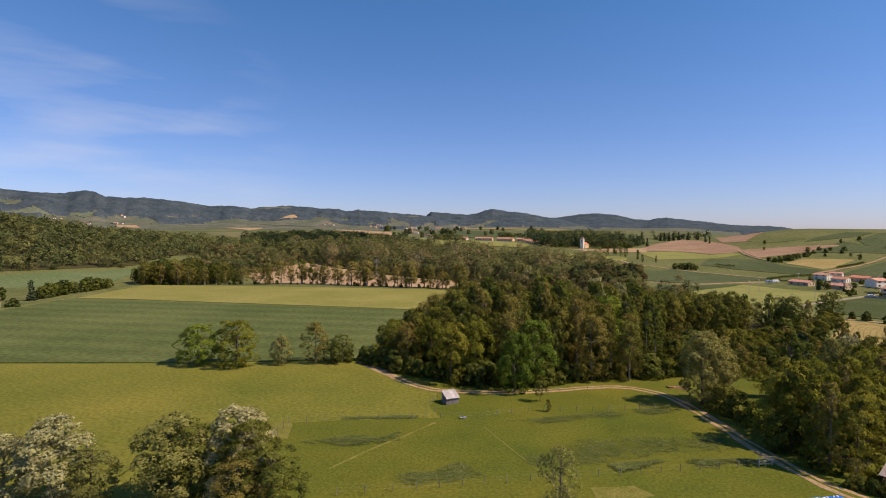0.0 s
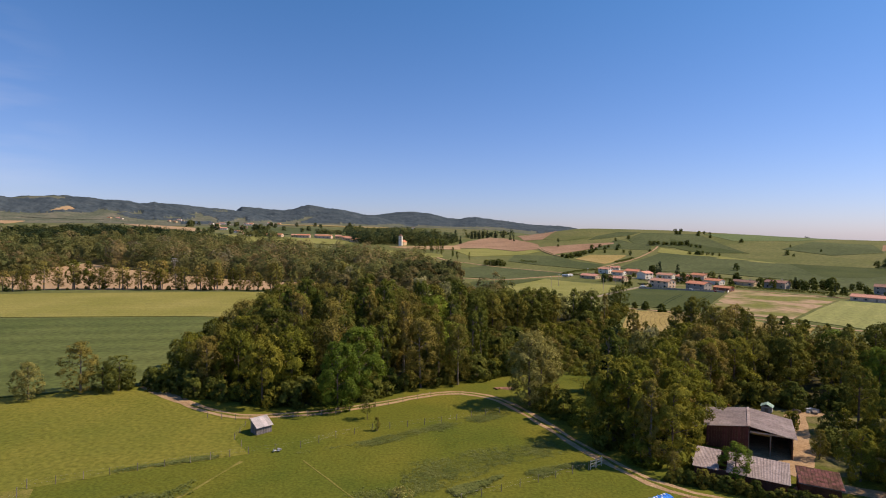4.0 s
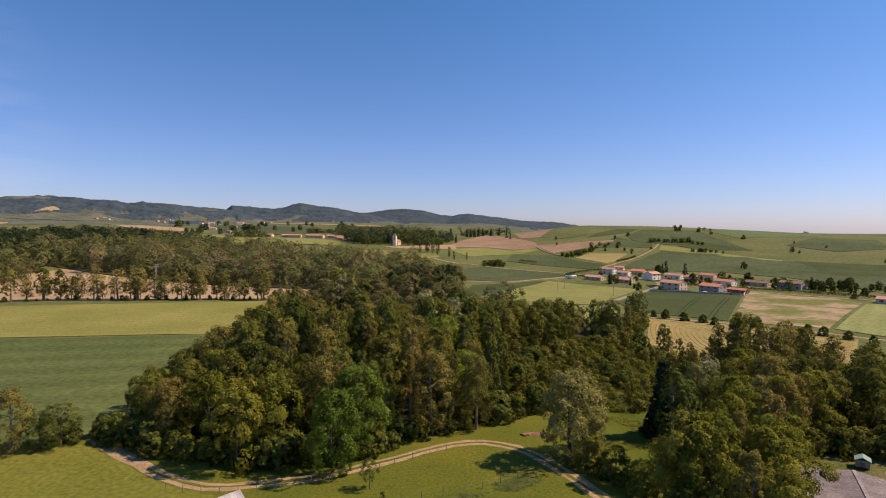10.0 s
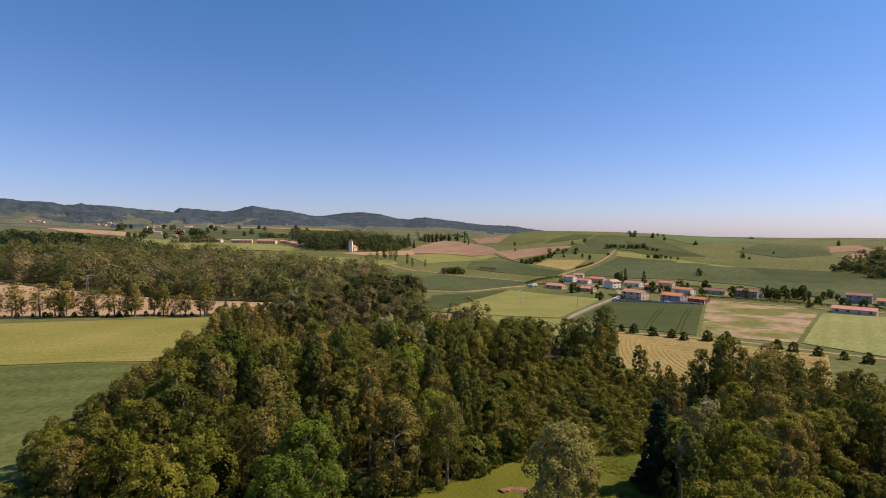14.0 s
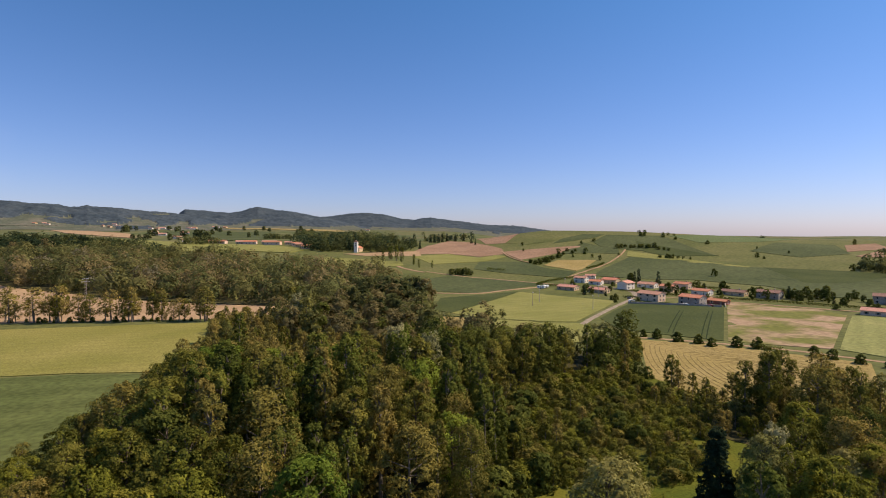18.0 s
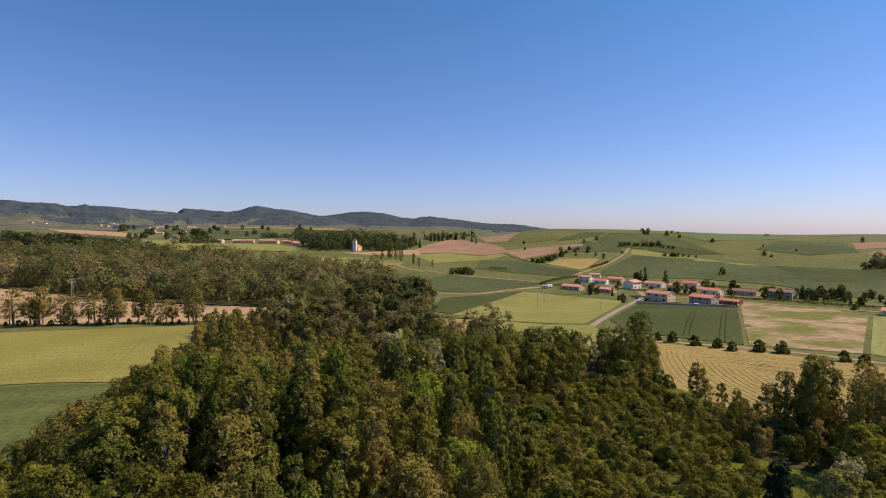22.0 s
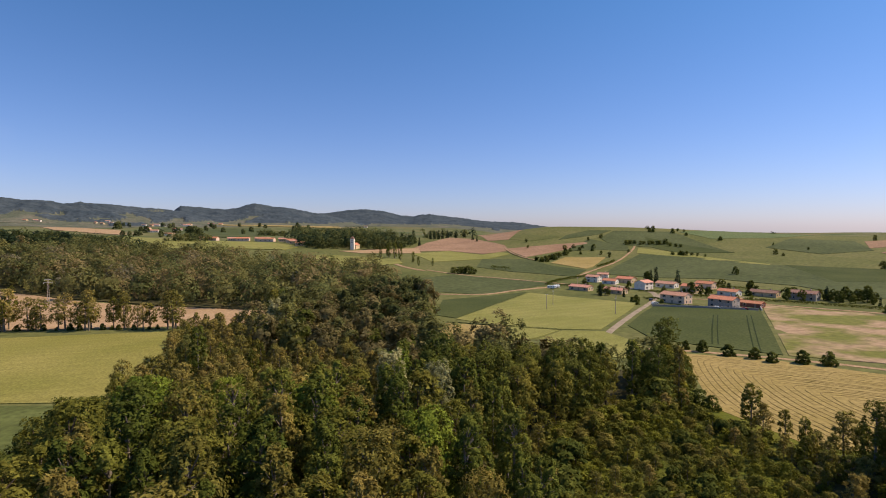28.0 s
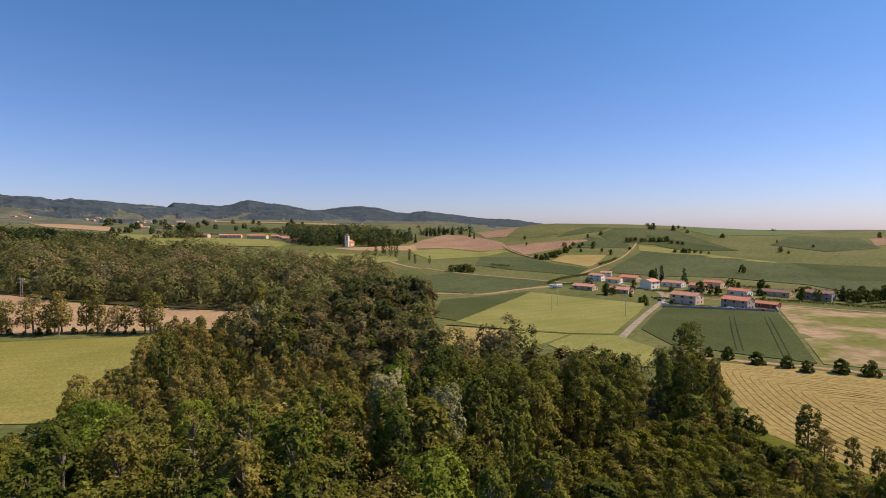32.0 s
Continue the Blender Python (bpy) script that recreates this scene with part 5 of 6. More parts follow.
for x, y in [(84, 290), (88, 286), (94, 280), (100, 275), (103, 270), (112, 268), (118, 265), (131, 252), (134, 247), (138, 240), (143, 234), (147, 228), (152, 222)]:
    plant("bush", x, y, row.uniform(2.8, 4.2), "bushes along the hay field")
for x, y, h in [(355, 930, 8), (358, 924, 9), (382, 910, 8), (391, 886, 6), (414, 835, 7), (303, 729, 7), (308, 723, 8), (317, 715, 6),
                (323, 709, 5), (404, 704, 9), (406, 694, 4), (452, 778, 5), (460, 726, 5), (607, 797, 11), (266, 898, 7), (239, 876, 8), (182, 792, 6), (188, 791, 6), (202, 798, 6), (217, 790, 6), (193, 764, 5), (216, 755, 7), (217, 729, 9), (255, 766, 5), (142, 838, 6), (153, 903, 8),
                (125, 714, 5), (129, 703, 6), (135, 702, 7), (148, 720, 8), (159, 739, 8), (172, 758, 7), (278, 576, 10), (420, 578, 10)]:
    plant(row.choice(["bush", "field_tree"]) if h < 9 else "field_tree", x, y, h * 0.72, "scattered hill trees")
for x, y, h in [(-927, 1814, 20), (-912, 1790, 18), (-895, 1738, 16), (-685, 1484, 16), (-700, 1490, 14), (-730, 1716, 14), (-591, 1430, 15), (-580, 1425, 13), (-512, 1318, 20), (-500, 1300, 18), (-473, 1253, 21), (-485, 1262, 18), (-460, 1245, 17), (-560, 1542, 14), (-604, 1724, 14), (-629, 1323, 11), (-640, 1318, 10), (-650, 1310, 11), (-618, 1318, 10),
                (-552, 1273, 13), (-500, 1497, 12), (-446, 1550, 14), (-481, 1815, 12), (-354, 1638, 15), (-340, 1650, 15), (-323, 1681, 14), (-420, 1400, 12), (-700, 1960, 14), (-620, 2000, 14), (-540, 1960, 13), (-800, 1900, 14), (-860, 1960, 14), (-980, 1980, 14), (-400, 1900, 14), (-250, 1500, 14), (-230, 1480, 12), (-1030, 2040, 13), (-760, 2120, 14)]:
    plant("valley_tree", x, y, h, "scattered trees of the far valley")
for x, y, h in [(15, 1100, 15), (30, 1096, 17), (48, 1126, 16), (64, 1124, 15), (81, 1130, 16), (87, 1040, 13), (90, 1000, 11), (-16, 1005, 22), (-7, 942, 14), (-49, 1015, 18), (-63, 1010, 16), (22, 1100, 16), (38, 1112, 15)]:
    plant("conifer", x, y, h, "dark conifers on the rise")
for x, y, h in [(-56, 763, 14), (-45, 763, 18), (-38, 750, 20), (-31, 732, 20), (-16, 707, 13), (-10, 680, 10), (5, 677, 9), (-48, 770, 16)]:
    plant("poplar_far", x, y, h, "poplars by the lane")
for x, y, h, kind in [(-322, 196, 11, "conifer"), (-330, 206, 6, "field_tree"), (-333, 216, 7, "field_tree"), (-340, 224, 8, "field_tree"), (-347, 236, 7, "field_tree"), (-349, 246, 8, "field_tree"), (-355, 258, 8, "field_tree"), (-357, 266, 7, "field_tree"), (-298, 172, 4, "bush"), (-340, 190, 7, "field_tree")]:
    plant(kind, x, y, h, "hedgerow beside the wheat", broad=1.3)
for k in range(16):
    plant("field_tree", -326 - 34 * k / 15 + row.uniform(-2, 2), 200 + 72 * k / 15, row.uniform(2.5, 9), "hedgerow beside the wheat", broad=row.uniform(0.9, 1.5))
house(-306, 165, 20, 9, 7, 3.2, "salmon", TILE[1], "small salmon house beside the wheat field")
ribbon("field_lane", [(-290, 150), (-300, 182), (-318, 212), (-340, 250), (-362, 295)], 6, PASTURE, 0.25, "grassy strip along the wheat field", "lane")


# far hamlets
def far_house(x, y, turn, length, text, walls="white", tone=0):
    ob = base("house", x, y, turn, -0.3)
    w, e, h = 8, 4.8, 1.9
    for name, outline, mat in (("wall", [(-w / 2, 0), (w / 2, 0), (w / 2, e), (0, e + h), (-w / 2, e)], RENDERED[walls]), ("roof", [(-w / 2 - 0.5, e - 0.2), (0, e + h + 0.05), (w / 2 + 0.5, e - 0.2), (w / 2 + 0.5, e + 0.1), (0, e + h + 0.4), (-w / 2 - 0.5, e + 0.1)], TILE[tone])):
        bm = prism(outline, -length / 2 - (name == "roof") * 0.5, length / 2 + (name == "roof") * 0.5)
        bmesh.ops.rotate(bm, cent=(0, 0, 0), matrix=Matrix.Rotation(radians(-90), 3, "Z"), verts=bm.verts[:])
        part(name, bm, mat, ob)
    for k in (-0.28, 0, 0.28):
        w1 = part("window", boxed(k * length - 0.7, -w / 2 - 0.08, 1.6, k * length + 0.7, -w / 2 + 0.1, 3.2), PANE, ob)
    return tagged(ob, text, "house", "far hamlet")


for n, (x, y) in enumerate([(-1160, 2103), (-1146, 2151), (-1113, 2112), (-1130, 2090), (-1021, 2092), (-974, 2068), (-941, 2051), (-950, 2105), (-905, 2060), (-689, 1512), (-672, 1500), (-572, 1358), (-560, 1340), (-457, 1133), (-885, 2182), (-870, 2200), (-840, 2320), (-820, 2300), (-800, 2330), (-860, 2150), (-2077, 1346), (-2060, 1362), (-1915, 1360), (-1990, 1560), (-2016, 1574), (-1880, 1444),
                            (-1862, 1452), (-1340, 2010), (-1320, 2030), (-1300, 2016), (-760, 1650), (-640, 1560), (-190, 2050)]):
    far_house(x, y, (n * 47) % 70 - 35, 13 + n % 4 * 3, "white far-off house with a tiled roof", "white" if n % 3 else "cream", n % 3)
for n, (x, y, length) in enumerate([(-371, 1052, 40), (-324, 1032, 13), (-305, 1030, 22), (-271, 1028, 26), (-262, 1016, 30), (-235, 1012, 12), (-216, 990, 14), (-206, 966, 12), (-188, 932, 14)]):
    far_house(x, y, (n * 31) % 40 - 20, length, "far farm building with orange tiled roof", "cream" if n % 2 else "salmon", n % 2)
house(-455, 492, -30, 12, 8, 4.8, "salmon", TILE[1], "pink house hidden among the trees")


def church(x, y):
    ob = base("church", x, y, -12)
    part("tower", boxed(-2.6, -2.6, -0.5, 2.6, 2.6, 15, 0.1), RENDERED["white"], ob)
    bm = bmesh.new()
    bmesh.ops.create_cone(bm, cap_ends=True, segments=4, radius1=4.1, radius2=0.1, depth=4, matrix=Matrix.Translation((0, 0, 17)) @ Matrix.Rotation(radians(45), 4, "Z"))
    part("spire", bm, TILE[2], ob)
    bm = prism([(-4, -0.5), (4, -0.5), (4, 6), (0, 9), (-4, 6)], 2.6, 20)
    part("nave", bm, RENDERED["cream"], ob)
    bm = prism([(-4.5, 5.8), (0, 9.1), (4.5, 5.8), (4.5, 6.1), (0, 9.5), (-4.5, 6.1)], 2.6, 20.5)
    part("nave_roof", bm, TILE[0], ob)
    for z in (9.5, 12.2):
        part("window", boxed(-0.6, -2.68, z, 0.6, -2.5, z + 1.8), PANE, ob)
    tagged(ob, "small white church with a square tower", "church")


church(-102, 868)


def utility_pole(x, y, h, turn, label):
    ob = base("utility_pole", x, y, turn)
    bm = bmesh.new()
    bmesh.ops.create_cone(bm, cap_ends=True, segments=8, radius1=0.18, radius2=0.1, depth=h + 0.5, matrix=Matrix.Translation((0, 0, h / 2 - 0.25)))
    part("pole", bm, STONE, ob)
    part("crossarm", boxed(-0.9, -0.07, h - 0.7, 0.9, 0.07, h - 0.55), METAL, ob)
    for k in (-0.8, 0, 0.8):
        bm = bmesh.new()
        bmesh.ops.create_cone(bm, cap_ends=True, segments=6, radius1=0.07, radius2=0.05, depth=0.25, matrix=Matrix.Translation((k, 0, h - 0.43)))
        part("insulator", bm, WHITE, ob)
    return tagged(ob, label, "utility pole", "utility poles")


for x, y in [(68, 416), (90, 374), (120, 452), (110, 505), (59, 395)]:
    utility_pole(x, y, 9, 40, "slim grey utility pole beside the crops")


def pylon(x, y, h=17):
    ob = base("power_mast", x, y, 30)
    for sx in (-1, 1):
        bm = bmesh.new()
        bmesh.ops.create_cone(bm, cap_ends=True, segments=6, radius1=0.16, radius2=0.1, depth=h + 0.5, matrix=Matrix.Translation((sx * 0.45, 0, h / 2 - 0.25)) @ Matrix.Rotation(radians(-1.0 * sx), 4, "Y"))
        part("leg", bm, STONE, ob)
    for z in np.arange(2, h - 1, 1.8):
        part("brace", boxed(-0.5, -0.06, z, 0.5, 0.06, z + 0.12), STONE, ob)
    for z, w in ((h - 0.4, 1.6), (h - 2.2, 2.2)):
        part("crossarm", boxed(-w, -0.1, z, w, 0.1, z + 0.2), METAL, ob)
        for k in (-w + 0.1, w - 0.1):
            part("insulator", boxed(k - 0.08, -0.08, z - 0.6, k + 0.08, 0.08, z), WHITE, ob)
    tagged(ob, "pale concrete power mast rising above the wood", "power mast")


pylon(-232, 432)


def car(x, y, turn, mat, label, scale=1.0, name="car"):
    ob = base(name, x, y, turn, 0.12)
    prof = [(-2.1, 0.35), (2.1, 0.35), (2.15, 0.8), (1.2, 0.95), (0.6, 1.45), (-1.3, 1.48), (-2.0, 1.0)]
    bm = prism([(a * scale, b * scale) for a, b in prof], -0.85 * scale, 0.85 * scale)
    bmesh.ops.bevel(bm, geom=bm.edges[:], offset=0.06, segments=1, affect="EDGES")
    body = part("body", bm, mat, ob)
    part("windscreen", prism([(0.68 * scale, 1.02 * scale), (1.1 * scale, 1.0 * scale), (0.62 * scale, 1.4 * scale)], -0.75 * scale, 0.87 * scale), PANE, ob)
    part("side_window", boxed(-1.3 * scale, -0.88 * scale, 1.0 * scale, 0.5 * scale, 0.88 * scale, 1.35 * scale), PANE, ob)
    for a in (-1.3, 1.3):
        for b in (-0.8, 0.8):
            bm = bmesh.new()
            bmesh.ops.create_cone(bm, cap_ends=True, segments=12, radius1=0.33 * scale, radius2=0.33 * scale, depth=0.2, matrix=Matrix.Translation((a * scale, b * scale, 0.33 * scale)) @ Matrix.Rotation(radians(90), 4, "X"))
            w = part("wheel", bm, RUBBER, ob)
    return tagged(ob, label, "car", "parked cars")


car(137, 437, 55, CAR_DARK, "dark car parked on the village road")
car(131, 418, 10, WHITE, "white car parked by the road")
car(157, 396, -30, WHITE, "white car parked below the grey house")
car(170, 391, -30, CAR_RED, "red car parked below the grey house")
car(166, 393, -25, CAR_DARK, "dark car parked below the grey house")


def caravan(x, y, turn):
    ob = base("caravan", x, y, turn, 0.1)
    bm = boxed(-3, -1.1, 0.5, 3, 1.1, 2.6)
    bmesh.ops.bevel(bm, geom=bm.edges[:], offset=0.35, segments=3, affect="EDGES")
    part("body", bm, WHITE, ob)
    for k in (-1.8, 0, 1.8):
        part("window", boxed(k - 0.5, -1.13, 1.4, k + 0.5, -1.05, 2.0), PANE, ob)
    for s in (-1.05, 1.05):
        bm = bmesh.new()
        bmesh.ops.create_cone(bm, cap_ends=True, segments=12, radius1=0.38, radius2=0.38, depth=0.2, matrix=Matrix.Translation((0, s, 0.38)) @ Matrix.Rotation(radians(90), 4, "X"))
        part("wheel", bm, RUBBER, ob)
    part("drawbar", boxed(3, -0.08, 0.55, 4.2, 0.08, 0.65), METAL, ob)
    tagged(ob, "white caravan parked at the field edge", "caravan")


caravan(90, 506, -20)
caravan(95, 510, 30)

ribbon("wheel_track", [(140, 370), (115, 327), (98, 297)], 0.5, PRESSED, 0.27, "dark wheel track pressed into the crop", "track", 0.05)
ribbon("wheel_track", [(142, 369.4), (117, 326.4), (100, 296.4)], 0.5, PRESSED, 0.27, "dark wheel track pressed into the crop", "track", 0.05)
ribbon("wheel_track", [(157, 369), (128, 321), (106, 284)], 0.5, PRESSED, 0.27, "dark wheel track pressed into the crop", "track", 0.05)
ribbon("wheel_track", [(159, 368.4), (130, 320.4), (108, 283.4)], 0.5, PRESSED, 0.27, "dark wheel track pressed into the crop", "track", 0.05)
ribbon("wheel_track", [(1, 352), (26, 340.5), (48, 331.5)], 0.7, PRESSED, 0.27, "dark furrow across the yellow field", "track", 0.1)
far_wood("far_hilltop_wood", [(620, 1180), (700, 1130), (760, 1160), (680, 1260)], 16, 10, ["dark", "spruce"], "small dark wood on the far crest", 80, 2.2)


# ---- dirt track, fences and meadow ----
TRODDEN = material("trodden_grass", [(0.13, 0.128, 0.022), (0.215, 0.178, 0.050)], 0.4)
TRACK = [(-96, 150), (-79, 138), (-62, 126), (-53, 121), (-46, 120), (-38, 122), (-30, 125), (-19, 132), (-10, 138), (-4, 139), (2, 137), (7, 131), (12, 121), (16, 112), (20, 104), (25, 96), (30, 92), (36, 89), (42, 86), (56, 80), (80, 70)]
ribbon("dirt_track", TRACK, 2.6, DIRT, 0.03, "pale dirt farm track with a grassy middle", "track", 0.3)
ribbon("track_grass", [(x, y) for x, y in TRACK[2:-2]], 0.7, MEADOW, 0.055, "grass strip in the middle of the track", "grass", 0.25)
ribbon("yard_track", [(48, 100), (53, 104), (58, 112), (62, 121), (68, 129), (78, 131)], 3.4, DIRT, 0.04, "dusty farm yard track", "track", 0.7)
ribbon("yard_track", [(42, 90), (50, 96), (56, 94), (66, 90)], 3.5, DIRT, 0.05, "dirt drive in front of the sheds", "track", 0.6)
ribbon("meadow_path", [(-48, 73), (-46, 81), (-43, 89), (-40, 99)], 0.55, TRODDEN, 0.03, "narrow trodden path through the meadow", "path", 0.2)
ribbon("meadow_path", [(-30, 100), (-22, 91), (-13, 81), (-5, 72)], 0.3, TRODDEN, 0.03, "thin straight trodden line in the grass", "path", 0.08)
ribbon("bank_of_earth", [(4, 143), (6, 144), (9, 142.5)], 1.2, SOIL, 0.25, "low bank of reddish bare earth", "earth", 0.5)
SCRUB = material("rough_yard_grass", [(0.17, 0.135, 0.065), (0.090, 0.098, 0.022)], 0.25, fine=7, sharp=0.12)
field("yard_verge", [(52, 101), (60, 98), (66, 94), (84, 118), (101, 143), (77, 138), (60, 137), (46, 132), (44, 122), (56, 119)], SCRUB, 0.02, "rough scrubby ground round the farm yard")
field("yard", [(36, 101), (44, 97), (52, 102), (56, 108), (53, 111), (40, 106)], DIRT, 0.03, "dusty bare farm yard")
field("dirt_patch", [(-8, 82), (-2, 85), (1, 83), (-3, 79), (-7, 79)], TRODDEN, 0.025, "worn dry patch in the grass")
field("dirt_patch", [(-72, 86), (-66, 88), (-62, 81), (-69, 79), (-76, 82)], TRODDEN, 0.025, "dry bare patch beside the fence")



def fence(points, gap, height, label, wires=2):
    """Posts on a line with wires between them."""
    ob = base("fence", *points[0], z=0.0)
    ox, oy = points[0]
    rr = random.Random(int(points[0][0] * 3))
    bm = bmesh.new()
    bmesh.ops.create_cone(bm, cap_ends=True, segments=7, radius1=0.06, radius2=0.05, depth=height + 0.4, matrix=Matrix.Translation((0, 0, (height - 0.4) / 2)))
    me = part_mesh("post", bm, WOOD_POST)
    spots = []
    for (ax, ay), (bx, by) in zip(points, points[1:]):
        n = max(1, round(math.hypot(bx - ax, by - ay) / gap))
        spots += [(ax + (bx - ax) * k / n, ay + (by - ay) * k / n) for k in range(n)]
    spots.append(points[-1])
    for x, y in spots:
        p = part("post", me, WOOD_POST, ob)
        p.matrix_basis = Matrix.LocRotScale((x - ox, y - oy, 0), Euler((rr.uniform(-0.06, 0.06), rr.uniform(-0.06, 0.06), 0)), (1, 1, rr.uniform(0.9, 1.1)))
    for w in range(wires):
        z = height * (0.45 + 0.45 * w)
        verts, faces = [], []
        for k, (x, y) in enumerate(spots):
            for dz, dx in ((0, 0.004), (0.004, -0.002), (-0.004, -0.002)):
                verts.append((x - ox + dx, y - oy, z + dz))
            if k:
                a = 3 * (k - 1)
                faces += [(a + i, a + 3 + i, a + 3 + (i + 1) % 3, a + (i + 1) % 3) for i in range(3)]
        part("wire", mesh_of("wire", verts, faces, STEEL), STEEL, ob)
    return tagged(ob, label, "fence")


fence([(-67, 88), (-58, 93), (-48, 98), (-40, 102), (-32, 105), (-27, 110), (-21, 114), (-8, 119), (4, 126)], 3.5, 1.25, "wooden post and wire fence across the meadow")
fence([(-42, 66), (-35, 70), (-20, 79), (-4, 88), (16.5, 99.5)], 3.5, 1.2, "post and wire fence beside tall grass")
fence([(-55, 118.5), (-46, 117.6), (-38, 119.6), (-30, 122.6), (-20, 129.4), (-11, 135.5)], 3.2, 1.2, "wooden fence posts along the dirt track")
fence([(-67, 88), (-65, 82), (-63, 74)], 3.0, 1.6, "short fence of leaning wooden posts")
fence([(-46, 117.6), (-45, 108), (-40, 102)], 3.2, 1.1, "wire fence beside the small shed")


def tufts(name, poly, count, height, mat, label, seed):
    g = np.random.default_rng(seed)
    xs, ys = [p[0] for p in poly], [p[1] for p in poly]
    spots = []
    while len(spots) < count:
        x, y = g.uniform(min(xs), max(xs)), g.uniform(min(ys), max(ys))
        soft = min(1, edge_gap(x, y, poly) / 3) if count < 5000 else 1
        if inside(x, y, poly) and noise.noise((x * 0.16, y * 0.16, seed)) + 0.4 * soft > 0.25 + 0.3 * g.uniform(-1, 1):
            spots.append((x, y))
    xy = np.repeat(np.array(spots), 7, 0) + g.normal(0, 0.28, (count * 7, 2))
    n = len(xy)
    spots3 = np.stack([xy[:, 0], xy[:, 1], land(xy[:, 0], xy[:, 1]) + height * g.uniform(0.1, 0.8, n)], 1)
    up = np.array([0, 0, 1.0]) + g.normal(0, 0.12, (n, 3))
    verts, quads = leaf_quads(spots3, up / np.linalg.norm(up, axis=1, keepdims=True), 0.10 + 0.22 * height, g, 1.8, 0.1)
    ob = new(name, leafy(name, verts, quads, up / np.linalg.norm(up, axis=1, keepdims=True), mat))
    return tagged(ob, label, "grass", kind="stuff")


REED = material("tall_rank_grass", [(0.098, 0.118, 0.030), (0.146, 0.156, 0.047)], 0.3, fine=8, island=0.15)
WESTMEADOW = material("yellowing_meadow", [(0.108, 0.119, 0.020), (0.200, 0.173, 0.033), (0.136, 0.138, 0.024)], 0.04, fine=30, bump=0.3)
field("west_meadow", [(-330, 40), (-260, 51), (-176, 96), (-131, 115), (-88, 135), (-78, 136), (-62, 124), (-53, 119), (-46, 117.4), (-45, 108), (-40, 102), (-48, 98), (-58, 93), (-67, 88), (-65, 80), (-62, 40), (-90, 5), (-300, -20)], WESTMEADOW, 0.015, "yellowing uncut meadow with flowers", 30)
TUFT = material("meadow_tufts", [(0.090, 0.108, 0.014), (0.160, 0.145, 0.018)], 0.06, fine=10, island=0.12)
tufts("tall_grass", [(-32, 103), (-24, 107), (-16, 113), (-5, 121), (4, 127), (6, 124), (-4, 117), (-16, 109), (-28, 101)], 1000, 0.22, REED, "band of tall bluish-green grass along the fence", 2)
tufts("tall_grass", [(-22, 88), (-12, 101), (2, 108), (12, 112), (15, 106), (4, 100), (-6, 92), (-16, 86)], 1400, 0.22, REED, "patch of rank bluish-green grass in the meadow", 3)
tufts("tall_grass", [(-4, 89), (6, 95), (16, 100.5), (16, 102), (4, 97.5), (-6, 91)], 800, 0.4, REED, "tall reedy grass beside the fence", 4)
tufts("tall_grass", [(-40, 70), (-34, 78), (-28, 84), (-24, 80), (-30, 74), (-36, 69)], 700, 0.22, REED, "patch of coarse dark grass", 5)
tufts("tall_grass", [(-60, 80), (-50, 88), (-44, 92), (-42, 88), (-50, 82)], 440, 0.4, REED, "patch of coarse grass near the fence", 6)
tufts("tall_grass", [(-66, 90), (-58, 95), (-48, 100), (-40, 104), (-40, 102), (-48, 98.5), (-58, 93.5)], 600, 0.22, REED, "strip of long grass under the fence", 9)
tufts("meadow_grass", [(-170, 60), (-120, 108), (-90, 132), (-74, 136), (-56, 119), (-30, 121), (-8, 134), (4, 130), (16, 104), (22, 92), (10, 76), (-40, 50), (-90, 45)], 5000, 0.07, TUFT, "uneven meadow grass with yellow-green tufts", 7)
tufts("glade_grass", [(14, 150), (32, 160), (34, 150), (36, 140), (24, 124), (19, 126), (16, 140)], 900, 0.4, TUFT, "sunlit grass of a small clearing", 8)


# ---- small shed ----
# grey boards, darkened further so the colour carries the walls' shade
SHED_WALL = material("shade_darkened_boards", [(0.15, 0.13, 0.125), (0.24, 0.21, 0.20)], 1.2, fine=8, vary=0.25)
SHED_ROOF = material("weathered_roof_sheet", [(0.42, 0.36, 0.34), (0.58, 0.51, 0.49)], 1.0, fine=7, vary=0.2)


